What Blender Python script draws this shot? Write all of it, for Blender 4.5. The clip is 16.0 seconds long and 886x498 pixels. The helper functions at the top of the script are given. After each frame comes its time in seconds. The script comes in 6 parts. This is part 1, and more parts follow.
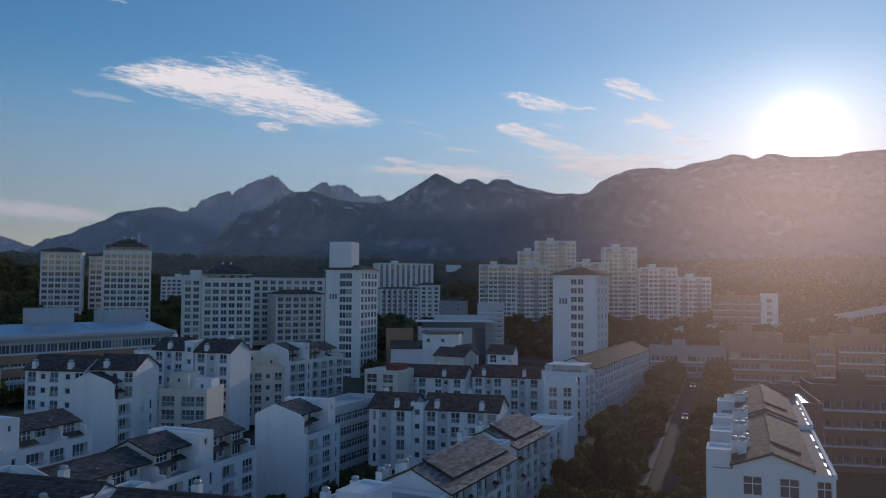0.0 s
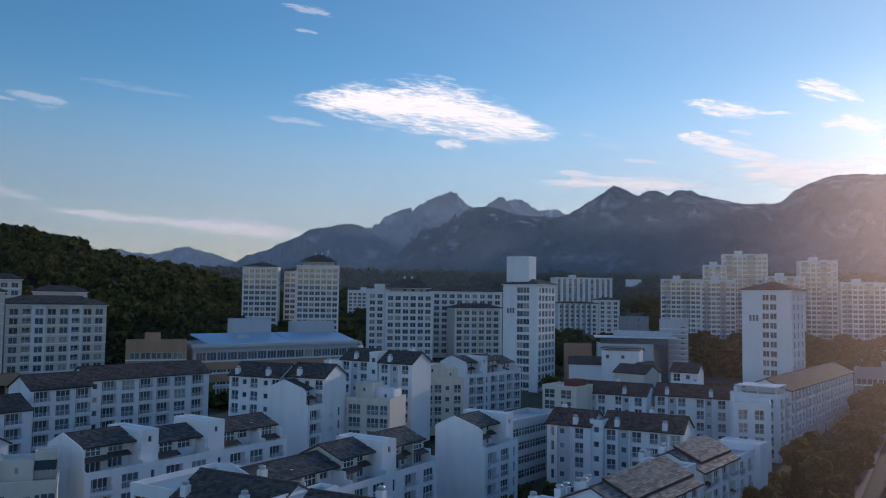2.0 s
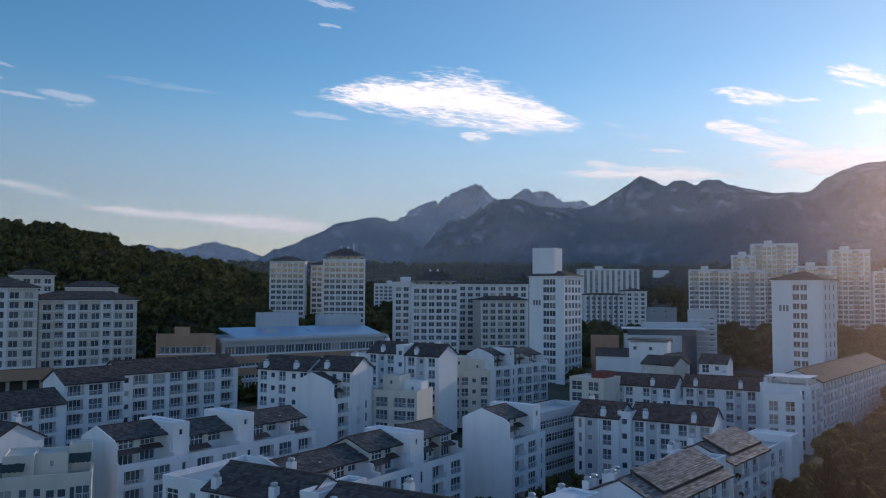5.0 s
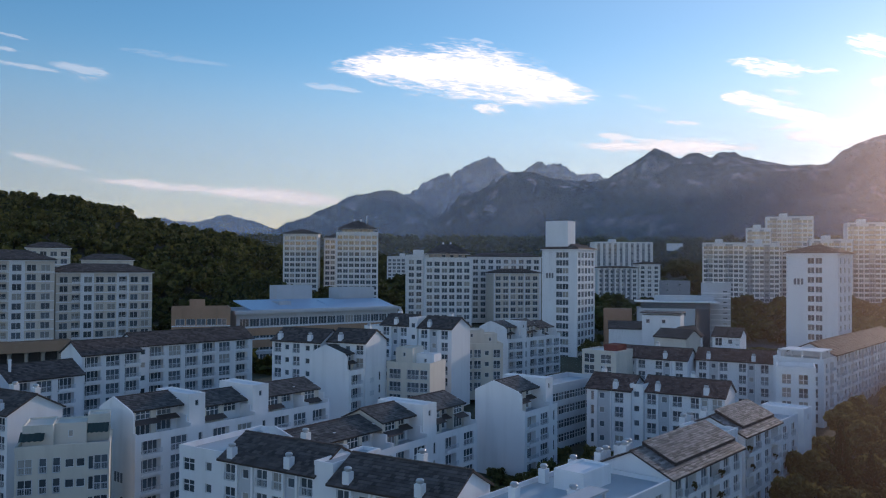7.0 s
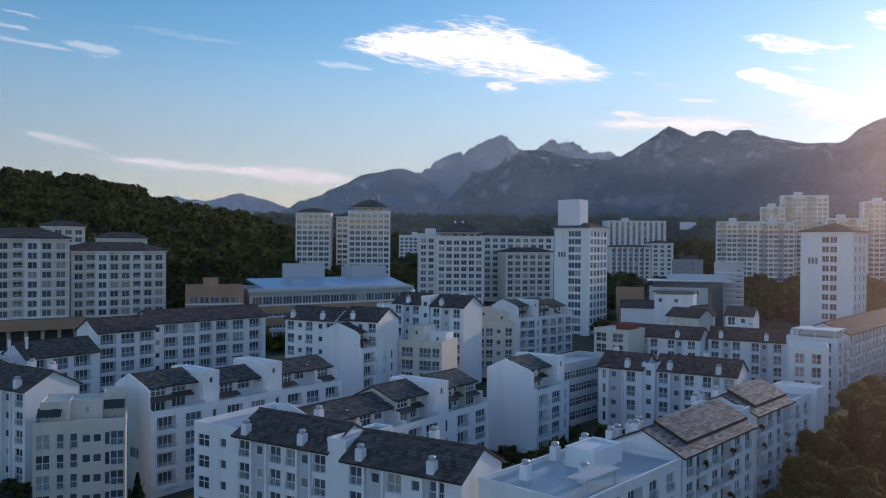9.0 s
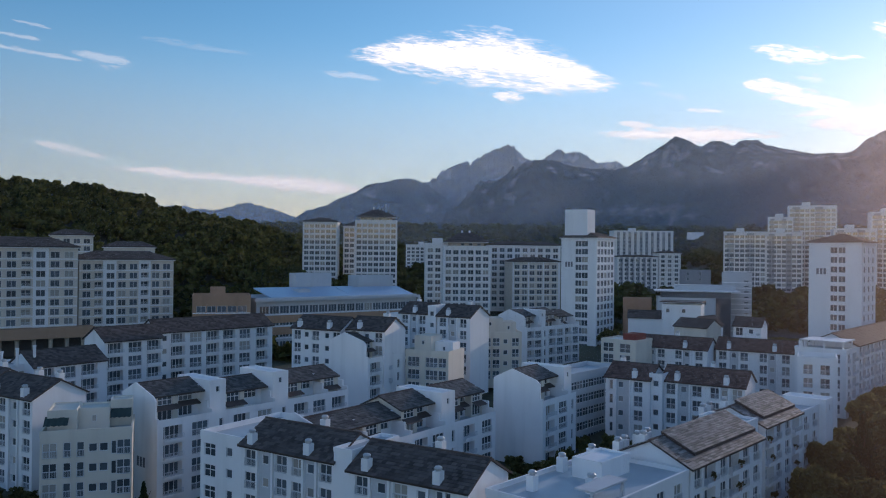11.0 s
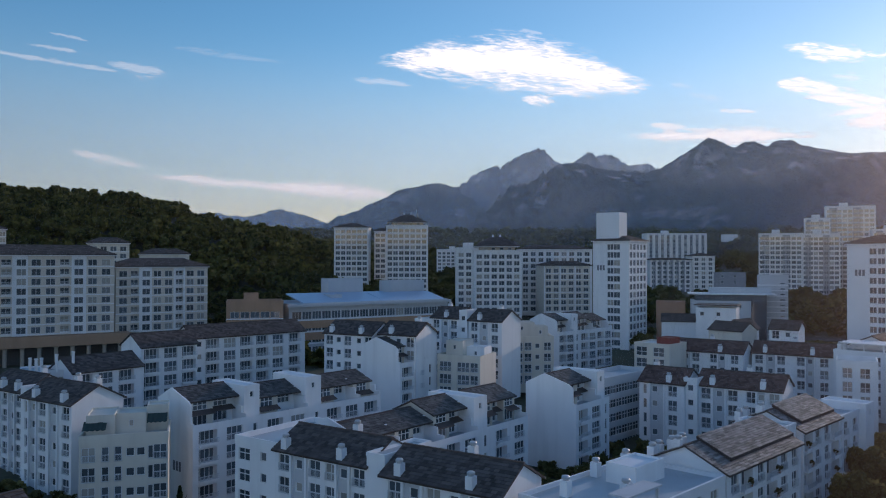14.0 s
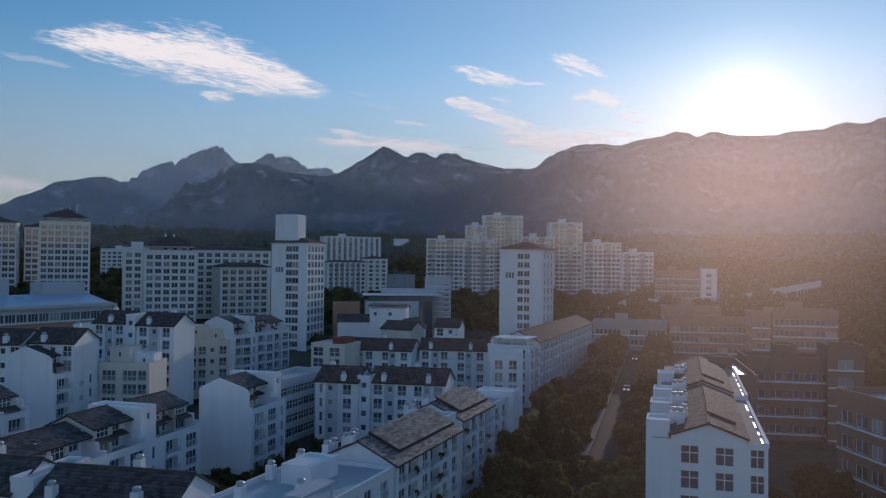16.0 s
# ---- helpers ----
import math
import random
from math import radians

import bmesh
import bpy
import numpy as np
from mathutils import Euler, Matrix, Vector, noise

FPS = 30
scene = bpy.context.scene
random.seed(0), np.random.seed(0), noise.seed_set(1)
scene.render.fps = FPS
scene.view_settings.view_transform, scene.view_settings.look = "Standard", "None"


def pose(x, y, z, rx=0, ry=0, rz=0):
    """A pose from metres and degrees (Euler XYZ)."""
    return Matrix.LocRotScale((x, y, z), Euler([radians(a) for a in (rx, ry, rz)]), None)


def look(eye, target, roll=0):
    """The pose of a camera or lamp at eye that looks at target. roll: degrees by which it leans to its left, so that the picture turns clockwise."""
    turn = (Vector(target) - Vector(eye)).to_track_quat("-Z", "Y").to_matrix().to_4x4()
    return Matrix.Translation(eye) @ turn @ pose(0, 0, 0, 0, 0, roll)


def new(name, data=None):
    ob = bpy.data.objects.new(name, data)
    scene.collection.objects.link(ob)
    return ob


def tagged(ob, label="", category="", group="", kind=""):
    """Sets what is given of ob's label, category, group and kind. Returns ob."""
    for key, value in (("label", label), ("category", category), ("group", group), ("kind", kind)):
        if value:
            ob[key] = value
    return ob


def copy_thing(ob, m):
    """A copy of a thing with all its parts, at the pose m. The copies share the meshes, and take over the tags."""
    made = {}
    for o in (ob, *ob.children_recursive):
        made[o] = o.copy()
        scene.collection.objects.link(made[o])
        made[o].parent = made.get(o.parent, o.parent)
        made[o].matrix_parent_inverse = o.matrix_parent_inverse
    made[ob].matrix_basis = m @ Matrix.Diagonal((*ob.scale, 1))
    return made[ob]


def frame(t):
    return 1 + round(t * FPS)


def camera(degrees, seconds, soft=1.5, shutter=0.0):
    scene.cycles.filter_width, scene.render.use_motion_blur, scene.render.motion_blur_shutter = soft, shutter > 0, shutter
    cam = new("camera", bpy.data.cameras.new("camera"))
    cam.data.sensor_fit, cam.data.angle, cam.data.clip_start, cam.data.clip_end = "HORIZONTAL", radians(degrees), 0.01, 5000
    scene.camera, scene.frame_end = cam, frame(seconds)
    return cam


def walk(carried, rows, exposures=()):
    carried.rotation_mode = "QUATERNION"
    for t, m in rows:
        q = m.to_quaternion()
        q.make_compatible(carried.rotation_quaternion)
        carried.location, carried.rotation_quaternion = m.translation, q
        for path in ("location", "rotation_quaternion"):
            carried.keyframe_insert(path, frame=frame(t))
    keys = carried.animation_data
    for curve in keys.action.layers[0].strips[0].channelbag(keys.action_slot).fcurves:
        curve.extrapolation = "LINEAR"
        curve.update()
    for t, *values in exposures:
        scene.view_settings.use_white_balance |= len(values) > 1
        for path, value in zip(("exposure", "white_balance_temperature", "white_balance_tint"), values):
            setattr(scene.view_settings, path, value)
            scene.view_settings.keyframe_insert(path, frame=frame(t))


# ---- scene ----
cam = camera(58.25, 16.0, soft=1.1)
EYE = (0.0, 0.0, 40.0)
# seconds, yaw, pitch, roll of a camera that turns where it stands
ROWS = [
    (0.0, 0.00, 2.83, -0.30),
    (0.5, 3.83, 2.70, -0.53),
    (1.0, 8.00, 2.82, -0.79),
    (1.5, 11.53, 3.36, -0.87),
    (2.0, 12.70, 3.74, -0.74),
    (2.5, 12.83, 3.62, -0.54),
    (3.0, 13.06, 3.50, -0.38),
    (3.5, 13.46, 3.36, -0.42),
    (4.0, 13.99, 3.26, -0.45),
    (6.5, 15.12, 2.71, -0.28),
    (7.0, 15.49, 1.24, -0.35),
    (7.5, 15.76, 0.04, -0.43),
    (8.0, 16.24, -0.51, -0.37),
    (10.5, 16.49, 0.29, -0.49),
    (11.0, 16.85, 0.39, -0.53),
    (11.5, 17.19, 0.42, -0.56),
    (12.0, 18.84, 0.33, -0.50),
    (12.5, 20.20, 0.44, -0.25),
    (13.0, 20.04, 0.64, -0.31),
    (13.5, 19.84, 0.75, -0.21),
    (14.0, 19.07, 0.71, -0.06),
    (14.5, 16.12, 0.59, -0.12),
    (15.0, 10.31, 0.55, -0.15),
    (15.5, 3.74, 0.73, -0.34),
    (16.0, -3.78, 0.97, -0.60),
]
# seconds, stops, kelvin, tint: the picture turns darker and bluer when the sun stands in it
EXPOSURES = [
    (0.0, -0.42, 5840, 17), (0.6, -0.28, 5840, 17), (1.2, -0.08, 5940, 17), (2.0, 0.00, 5870, 18), (4.0, 0.02, 5920, 18),
    (6.5, 0.30, 6170, 20), (8.0, 0.40, 6370, 21), (10.5, 0.33, 6220, 20), (11.5, 0.33, 6170, 20), (12.5, 0.22, 6070, 19),
    (14.0, 0.26, 6170, 20), (14.5, 0.12, 6070, 19), (15.0, -0.19, 5940, 17), (15.5, -0.27, 5840, 17), (16.0, -0.26, 5890, 17),
]
walk(cam, [(t, pose(*EYE, 90 + pitch, roll, yaw)) for t, yaw, pitch, roll in ROWS], EXPOSURES)

# ---- world and sun ----
SUN_AZ, SUN_EL = 24.5, 10.2
world = bpy.data.worlds.new("evening_sky")
world.use_nodes = True
scene.world = world
wn, wl = world.node_tree.nodes, world.node_tree.links
sky = wn.new("ShaderNodeTexSky")
sky.sky_type, sky.sun_disc = "NISHITA", False
sky.sun_elevation, sky.sun_rotation = radians(SUN_EL), radians(SUN_AZ)
sky.air_density, sky.dust_density, sky.ozone_density, sky.altitude = 1.0, 0.08, 2.0, 100
sun_dir = Vector((math.sin(radians(SUN_AZ)) * math.cos(radians(SUN_EL)), math.cos(radians(SUN_AZ)) * math.cos(radians(SUN_EL)), math.sin(radians(SUN_EL))))
sun = new("sun", bpy.data.lights.new("sun", "SUN"))
sun.data.energy, sun.data.angle, sun.data.color = 2.0, radians(0.6), (1.0, 0.84, 0.66)
sun.matrix_world = look(sun_dir * 900, (0, 0, 0))
# the bright aureole round the sun, in the sky itself
co, dot = wn.new("ShaderNodeTexCoord"), wn.new("ShaderNodeVectorMath")
dot.operation = "DOT_PRODUCT"
dot.inputs[1].default_value = sun_dir
wl.new(co.outputs["Generated"], dot.inputs[0])
# clear deep blue over the mountains, paler and milky behind the eye
turn, fade = wn.new("ShaderNodeVectorMath"), wn.new("ShaderNodeMapRange")
turn.operation = "DOT_PRODUCT"
turn.inputs[1].default_value = (math.sin(radians(-25)), math.cos(radians(-25)), 0.0)
wl.new(co.outputs["Generated"], turn.inputs[0])
fade.interpolation_type = "SMOOTHSTEP"
fade.inputs[1].default_value, fade.inputs[2].default_value = -0.7, 0.95
wl.new(turn.outputs["Value"], fade.inputs[0])
veil, clear = wn.new("ShaderNodeMix"), wn.new("ShaderNodeVectorMath")
veil.data_type, clear.operation = "RGBA", "MULTIPLY"
veil.inputs[6].default_value, veil.inputs[7].default_value = (0.88, 1.00, 1.10, 1), (0.52, 0.83, 0.93, 1)
up, rise_ = wn.new("ShaderNodeSeparateXYZ"), wn.new("ShaderNodeMapRange")
wl.new(co.outputs["Generated"], up.inputs[0]); wl.new(up.outputs[2], rise_.inputs[0])
rise_.interpolation_type = "SMOOTHSTEP"
rise_.inputs[1].default_value, rise_.inputs[2].default_value = 0.03, 0.30
pale = wn.new("ShaderNodeMix")
pale.data_type = "RGBA"
pale.inputs[6].default_value = (1.30, 1.06, 0.91, 1)
wl.new(rise_.outputs[0], pale.inputs[0]); wl.new(veil.outputs[2], pale.inputs[7])
wl.new(fade.outputs[0], veil.inputs[0])
wl.new(sky.outputs[0], clear.inputs[0]); wl.new(pale.outputs[2], clear.inputs[1])
total = clear.outputs[0]
for power, colour in ((3000, (30, 27, 22)), (420, (3.0, 2.5, 1.8)), (45, (0.7, 0.50, 0.32)), (7, (1.25, 0.85, 0.48))):
    pw, sc, ad = wn.new("ShaderNodeMath"), wn.new("ShaderNodeVectorMath"), wn.new("ShaderNodeVectorMath")
    pw.operation, sc.operation, ad.operation = "POWER", "SCALE", "ADD"
    pw.use_clamp = True
    pw.inputs[1].default_value = power
    sc.inputs[0].default_value = colour
    wl.new(dot.outputs["Value"], pw.inputs[0]); wl.new(pw.outputs[0], sc.inputs["Scale"])
    wl.new(total, ad.inputs[0]); wl.new(sc.outputs[0], ad.inputs[1])
    total = ad.outputs[0]
wl.new(total, wn["Background"].inputs[0])
wn["Background"].inputs[1].default_value = 0.14

# ---- materials ----
def material(name, base, rough=0.7, vary=0.12, scale=0.6, metal=0.0, bump=0.0, stain=0.0, island=0.0, obj=0.0, fine=14.0, spec=0.5):
    """Paint-like surface: base colour with broad and fine mottling, streaks and relief, sized in metres."""
    m = bpy.data.materials.new(name)
    m.use_nodes = True
    n, l = m.node_tree.nodes, m.node_tree.links
    b = n["Principled BSDF"]
    b.inputs["Roughness"].default_value, b.inputs["Metallic"].default_value = rough, metal
    b.inputs["Specular IOR Level"].default_value = spec
    geo, co = n.new("ShaderNodeNewGeometry"), n.new("ShaderNodeTexCoord")
    broad, small = n.new("ShaderNodeTexNoise"), n.new("ShaderNodeTexNoise")
    broad.inputs["Scale"].default_value, broad.inputs["Detail"].default_value = scale, 5
    small.inputs["Scale"].default_value, small.inputs["Detail"].default_value = fine, 3
    for k in (broad, small):
        l.new(geo.outputs["Position"], k.inputs["Vector"])
    add = n.new("ShaderNodeMath"); add.operation = "ADD"
    l.new(broad.outputs[0], add.inputs[0]); l.new(small.outputs[0], add.inputs[1])
    rng = n.new("ShaderNodeMapRange")
    rng.inputs[1].default_value, rng.inputs[2].default_value = 0.6, 1.4
    rng.inputs[3].default_value, rng.inputs[4].default_value = 1 - vary, 1 + vary
    l.new(add.outputs[0], rng.inputs[0])
    value = rng.outputs[0]
    for amount, source in ((island, geo.outputs["Random Per Island"]), (obj, None)):
        if amount:
            if source is None:
                source = n.new("ShaderNodeObjectInfo").outputs["Random"]
            r2 = n.new("ShaderNodeMapRange")
            r2.inputs[3].default_value, r2.inputs[4].default_value = 1 - amount, 1 + amount
            l.new(source, r2.inputs[0])
            mul = n.new("ShaderNodeMath"); mul.operation = "MULTIPLY"
            l.new(value, mul.inputs[0]); l.new(r2.outputs[0], mul.inputs[1])
            value = mul.outputs[0]
    if stain:
        mp = n.new("ShaderNodeMapping"); mp.inputs["Scale"].default_value = (0.55, 0.55, 0.05)
        st = n.new("ShaderNodeTexNoise"); st.inputs["Scale"].default_value, st.inputs["Detail"].default_value = 1.0, 6
        l.new(geo.outputs["Position"], mp.inputs["Vector"]); l.new(mp.outputs[0], st.inputs["Vector"])
        r3 = n.new("ShaderNodeMapRange")
        r3.inputs[1].default_value, r3.inputs[2].default_value, r3.inputs[3].default_value, r3.inputs[4].default_value = 0.5, 0.75, 1.0, 1 - stain
        l.new(st.outputs[0], r3.inputs[0])
        mul = n.new("ShaderNodeMath"); mul.operation = "MULTIPLY"
        l.new(value, mul.inputs[0]); l.new(r3.outputs[0], mul.inputs[1])
        value = mul.outputs[0]
    mix = n.new("ShaderNodeVectorMath"); mix.operation = "SCALE"
    mix.inputs[0].default_value = base
    l.new(value, mix.inputs["Scale"])
    l.new(mix.outputs[0], b.inputs["Base Color"])
    if bump:
        bp = n.new("ShaderNodeBump"); bp.inputs["Strength"].default_value, bp.inputs["Distance"].default_value = bump, 0.05
        l.new(add.outputs[0], bp.inputs["Height"]); l.new(bp.outputs[0], b.inputs["Normal"])
    return m


WHITE = material("white_wall_paint", (0.84, 0.845, 0.85), 0.8, 0.05, 0.25, stain=0.10, bump=0.1)
GREYW = material("grey_wall_and_bay_shade", (0.56, 0.58, 0.60), 0.8, 0.05, 0.3, stain=0.12, bump=0.1)
CREAM = material("cream_wall_paint", (0.70, 0.655, 0.57), 0.8, 0.05, 0.3, stain=0.14, bump=0.1)
SLABW = material("beige_slab_paint", (0.70, 0.635, 0.545), 0.8, 0.06, 0.3, stain=0.16, bump=0.1)
TAN = material("tan_wall_paint", (0.46, 0.40, 0.33), 0.8, 0.06, 0.3, stain=0.14)
TOWERW = material("tower_wall_paint", (0.80, 0.785, 0.76), 0.8, 0.05, 0.15, stain=0.12)
TOWERG = material("tower_grey_paint", (0.30, 0.32, 0.35), 0.8, 0.06, 0.15, stain=0.12)
ORANGE = material("terracotta_render", (0.45, 0.28, 0.18), 0.8, 0.08, 0.3, stain=0.15)
BRICK = material("brown_brick", (0.32, 0.18, 0.125), 0.85, 0.15, 0.5, stain=0.15, fine=8)
SHINGLE = material("weathered_roof_tile", (0.105, 0.095, 0.09), 0.6, 0.4, 0.5, island=0.55, bump=0.4, spec=0.35)
SHINGLE_D = material("dark_roof_tile", (0.125, 0.104, 0.096), 0.8, 0.3, 0.5, island=0.35, bump=0.4, spec=0.10)
SHINGLE_P = material("pale_weathered_tile", (0.20, 0.185, 0.175), 0.6, 0.45, 0.7, island=0.6, bump=0.5, spec=0.35)
SHINGLE_R = material("red_brown_roof_tile", (0.165, 0.108, 0.092), 0.8, 0.3, 0.5, island=0.35, bump=0.4, spec=0.10)
RIDGE = material("ridge_tile", (0.11, 0.09, 0.082), 0.85, 0.2, 1.0, spec=0.15)
FASCIA = material("dark_brown_fascia", (0.05, 0.035, 0.03), 0.6, 0.15, 1.0)
DECK = material("waterproofed_roof_deck", (0.42, 0.47, 0.50), 0.45, 0.15, 0.3, stain=0.0)
FRAME = material("white_window_frame", (0.72, 0.73, 0.73), 0.4, 0.04, 1.0)
FRAME_D = material("brown_window_frame", (0.10, 0.07, 0.055), 0.45, 0.1, 1.0)
METAL = material("stainless_vent_cowl", (0.55, 0.56, 0.57), 0.55, 0.1, 2.0, metal=0.8)
RAIL = material("pale_steel_rail", (0.58, 0.62, 0.66), 0.45, 0.1, 2.0, metal=0.2)
DARK = material("podium_recess_shade", (0.10, 0.10, 0.10), 0.9, 0.15, 0.5)
BLUEROOF = material("pale_blue_metal_roof", (0.40, 0.52, 0.66), 0.35, 0.06, 0.3)
ASPHALT = material("asphalt", (0.055, 0.055, 0.057), 0.85, 0.2, 0.2, fine=30)
PAVING = material("grey_paving", (0.26, 0.25, 0.24), 0.85, 0.15, 0.3)
BARK = material("bark", (0.09, 0.065, 0.045), 0.9, 0.25, 3.0)
AWNING = material("dark_green_canvas", (0.03, 0.055, 0.05), 0.8, 0.15, 1.0)
REDB = material("red_cladding", (0.22, 0.05, 0.04), 0.7, 0.1, 1.0)
NUMERAL = material("faded_sign_paint", (0.16, 0.17, 0.19), 0.8, 0.1, 2.0)


def glass_material(name, tint, rough=0.06):
    m = bpy.data.materials.new(name)
    m.use_nodes = True
    n, l = m.node_tree.nodes, m.node_tree.links
    b = n["Principled BSDF"]
    b.inputs["Roughness"].default_value = rough
    b.inputs["IOR"].default_value = 1.9
    info = n.new("ShaderNodeObjectInfo")
    rmp = n.new("ShaderNodeValToRGB")
    rmp.color_ramp.elements[0].color = (tint[0] * 0.35, tint[1] * 0.35, tint[2] * 0.35, 1)
    rmp.color_ramp.elements[1].color = (*tint, 1)
    el = rmp.color_ramp.elements.new(0.86); el.color = (tint[0] * 0.8, tint[1] * 0.8, tint[2] * 0.8, 1)
    el = rmp.color_ramp.elements.new(0.93); el.color = (0.42, 0.40, 0.36, 1)
    rmp.color_ramp.elements[-1].color = (0.42, 0.40, 0.36, 1)
    geo = n.new("ShaderNodeNewGeometry")
    add = n.new("ShaderNodeMath"); add.operation = "ADD"
    fr = n.new("ShaderNodeMath"); fr.operation = "FRACT"
    l.new(info.outputs["Random"], add.inputs[0]); l.new(geo.outputs["Random Per Island"], add.inputs[1])
    l.new(add.outputs[0], fr.inputs[0]); l.new(fr.outputs[0], rmp.inputs[0])
    l.new(rmp.outputs[0], b.inputs["Base Color"])
    ns = n.new("ShaderNodeTexNoise"); ns.inputs["Scale"].default_value = 0.7
    l.new(geo.outputs["Position"], ns.inputs["Vector"])
    bp = n.new("ShaderNodeBump"); bp.inputs["Strength"].default_value, bp.inputs["Distance"].default_value = 0.05, 0.02
    l.new(ns.outputs[0], bp.inputs["Height"]); l.new(bp.outputs[0], b.inputs["Normal"])
    return m


GLASS = glass_material("window_glass_and_curtain", (0.15, 0.185, 0.22))


# ---- mesh helpers ----
def add_box(bm, x0, x1, y0, y1, z0, z1, mat=0, m=None):
    vs = [bm.verts.new((x, y, z)) for z in (z0, z1) for y in (y0, y1) for x in (x0, x1)]
    if m is not None:
        for v in vs:
            v.co = m @ v.co
    for f in ((0, 2, 3, 1), (4, 5, 7, 6), (0, 1, 5, 4), (2, 6, 7, 3), (0, 4, 6, 2), (1, 3, 7, 5)):
        bm.faces.new([vs[i] for i in f]).material_index = mat


def add_face(bm, pts, mat=0):
    bm.faces.new([bm.verts.new(p) for p in pts]).material_index = mat


def to_mesh(name, bm, mats):
    me = bpy.data.meshes.new(name)
    bm.to_mesh(me)
    bm.free()
    for m in mats if isinstance(mats, (list, tuple)) else [mats]:
        me.materials.append(m)
    return me


def part(name, bm, mats, parent, label=""):
    ob = new(name, to_mesh(name, bm, mats) if isinstance(bm, bmesh.types.BMesh) else bm)
    ob.parent = parent
    if label:
        ob["label"] = label
    return ob


def thing(name, m, label, category, group="", kind=""):
    ob = new(name)
    ob.matrix_world = m
    ob.empty_display_size = 0.5
    return tagged(ob, label, category, group, kind)


CACHE = {}


def add_plate(bm, xs, zs, solid, y0, y1, mat=0):
    """A plate between y0 and y1 on the grid xs by zs, with the cells that solid(i, k) names: one connected piece."""
    grid = {}

    def v(i, k, y):
        if (i, k, y) not in grid:
            grid[i, k, y] = bm.verts.new((xs[i], y, zs[k]))
        return grid[i, k, y]

    n, m = len(xs) - 1, len(zs) - 1
    for i in range(n):
        for k in range(m):
            if not solid(i, k):
                continue
            fs = [(v(i, k, y0), v(i + 1, k, y0), v(i + 1, k + 1, y0), v(i, k + 1, y0))]
            for di, dk, p, q in ((-1, 0, (i, k), (i, k + 1)), (1, 0, (i + 1, k + 1), (i + 1, k)), (0, -1, (i + 1, k), (i, k)), (0, 1, (i, k + 1), (i + 1, k + 1))):
                a, b = i + di, k + dk
                if not (0 <= a < n and 0 <= b < m and solid(a, b)):
                    fs.append((v(*p, y0), v(*q, y0), v(*q, y1), v(*p, y1)))
            for f in fs:
                bm.faces.new(f).material_index = mat


def window_mesh(w, h, kind, frame_mat, far=False):
    """Sliding window of w by h, centred on x, sill at z 0, outer face at y 0, set into a reveal."""
    key = (round(w, 2), round(h, 2), kind, frame_mat.name, far)
    if key in CACHE:
        return CACHE[key]
    bm = bmesh.new()
    t = 0.1
    cols = max(1, round(w / (1.2 if far else 0.9)))
    if far:
        t = 0.08
        kind = "plain" if kind == "cross" else kind
    xs = [-w / 2, -w / 2 + t]
    for i in range(1, cols):
        x = -w / 2 + w * i / cols
        xs += [x - 0.055, x + 0.055]
    xs += [w / 2 - t, w / 2]
    zs = [0, t]
    if kind in ("rail", "cross"):
        z = h * (0.45 if kind == "rail" else 0.6)
        zs += [z - 0.055, z + 0.055]
    zs += [h - t, h]
    add_plate(bm, xs, zs, lambda i, k: i % 2 == 0 or k % 2 == 0, -0.02, 0.06)
    if far:
        add_face(bm, [(-w / 2, 0.04, 0), (w / 2, 0.04, 0), (w / 2, 0.04, h), (-w / 2, 0.04, h)], 1)
        CACHE[key] = (to_mesh("window", bm, [frame_mat, GLASS]), None, None)
        return CACHE[key]
    frame_me = to_mesh("window", bm, frame_mat)
    bm = bmesh.new()
    add_box(bm, -w / 2 + 0.02, w / 2 - 0.02, 0.03, 0.05, 0.02, h - 0.02)
    pane_me = to_mesh("pane", bm, GLASS)
    rail_me = None
    if kind == "rail":
        bm = bmesh.new()
        k = max(4, int(w / 0.2))
        xs = []
        for i in range(k + 1):
            x = -w / 2 + 0.03 + (w - 0.06) * i / k
            xs += [x - 0.02, x + 0.02]
        add_plate(bm, xs, [0.05, 0.1, h * 0.45, h * 0.45 + 0.06], lambda i, j: i % 2 == 0 or j % 2 == 0, -0.30, -0.26)
        rail_me = to_mesh("balustrade", bm, RAIL)
    CACHE[key] = (frame_me, pane_me, rail_me)
    return CACHE[key]


def add_window(parent, m, w, h, kind="plain", frame_mat=None, near=True):
    f, p, r = window_mesh(w, h, kind, frame_mat or FRAME, not near)
    ob = part("window", f, None, parent)
    ob.matrix_local = m
    if p:
        part("pane", p, None, ob)
    if r:
        part("balustrade", r, None, ob, "low steel window balustrade")
    return ob


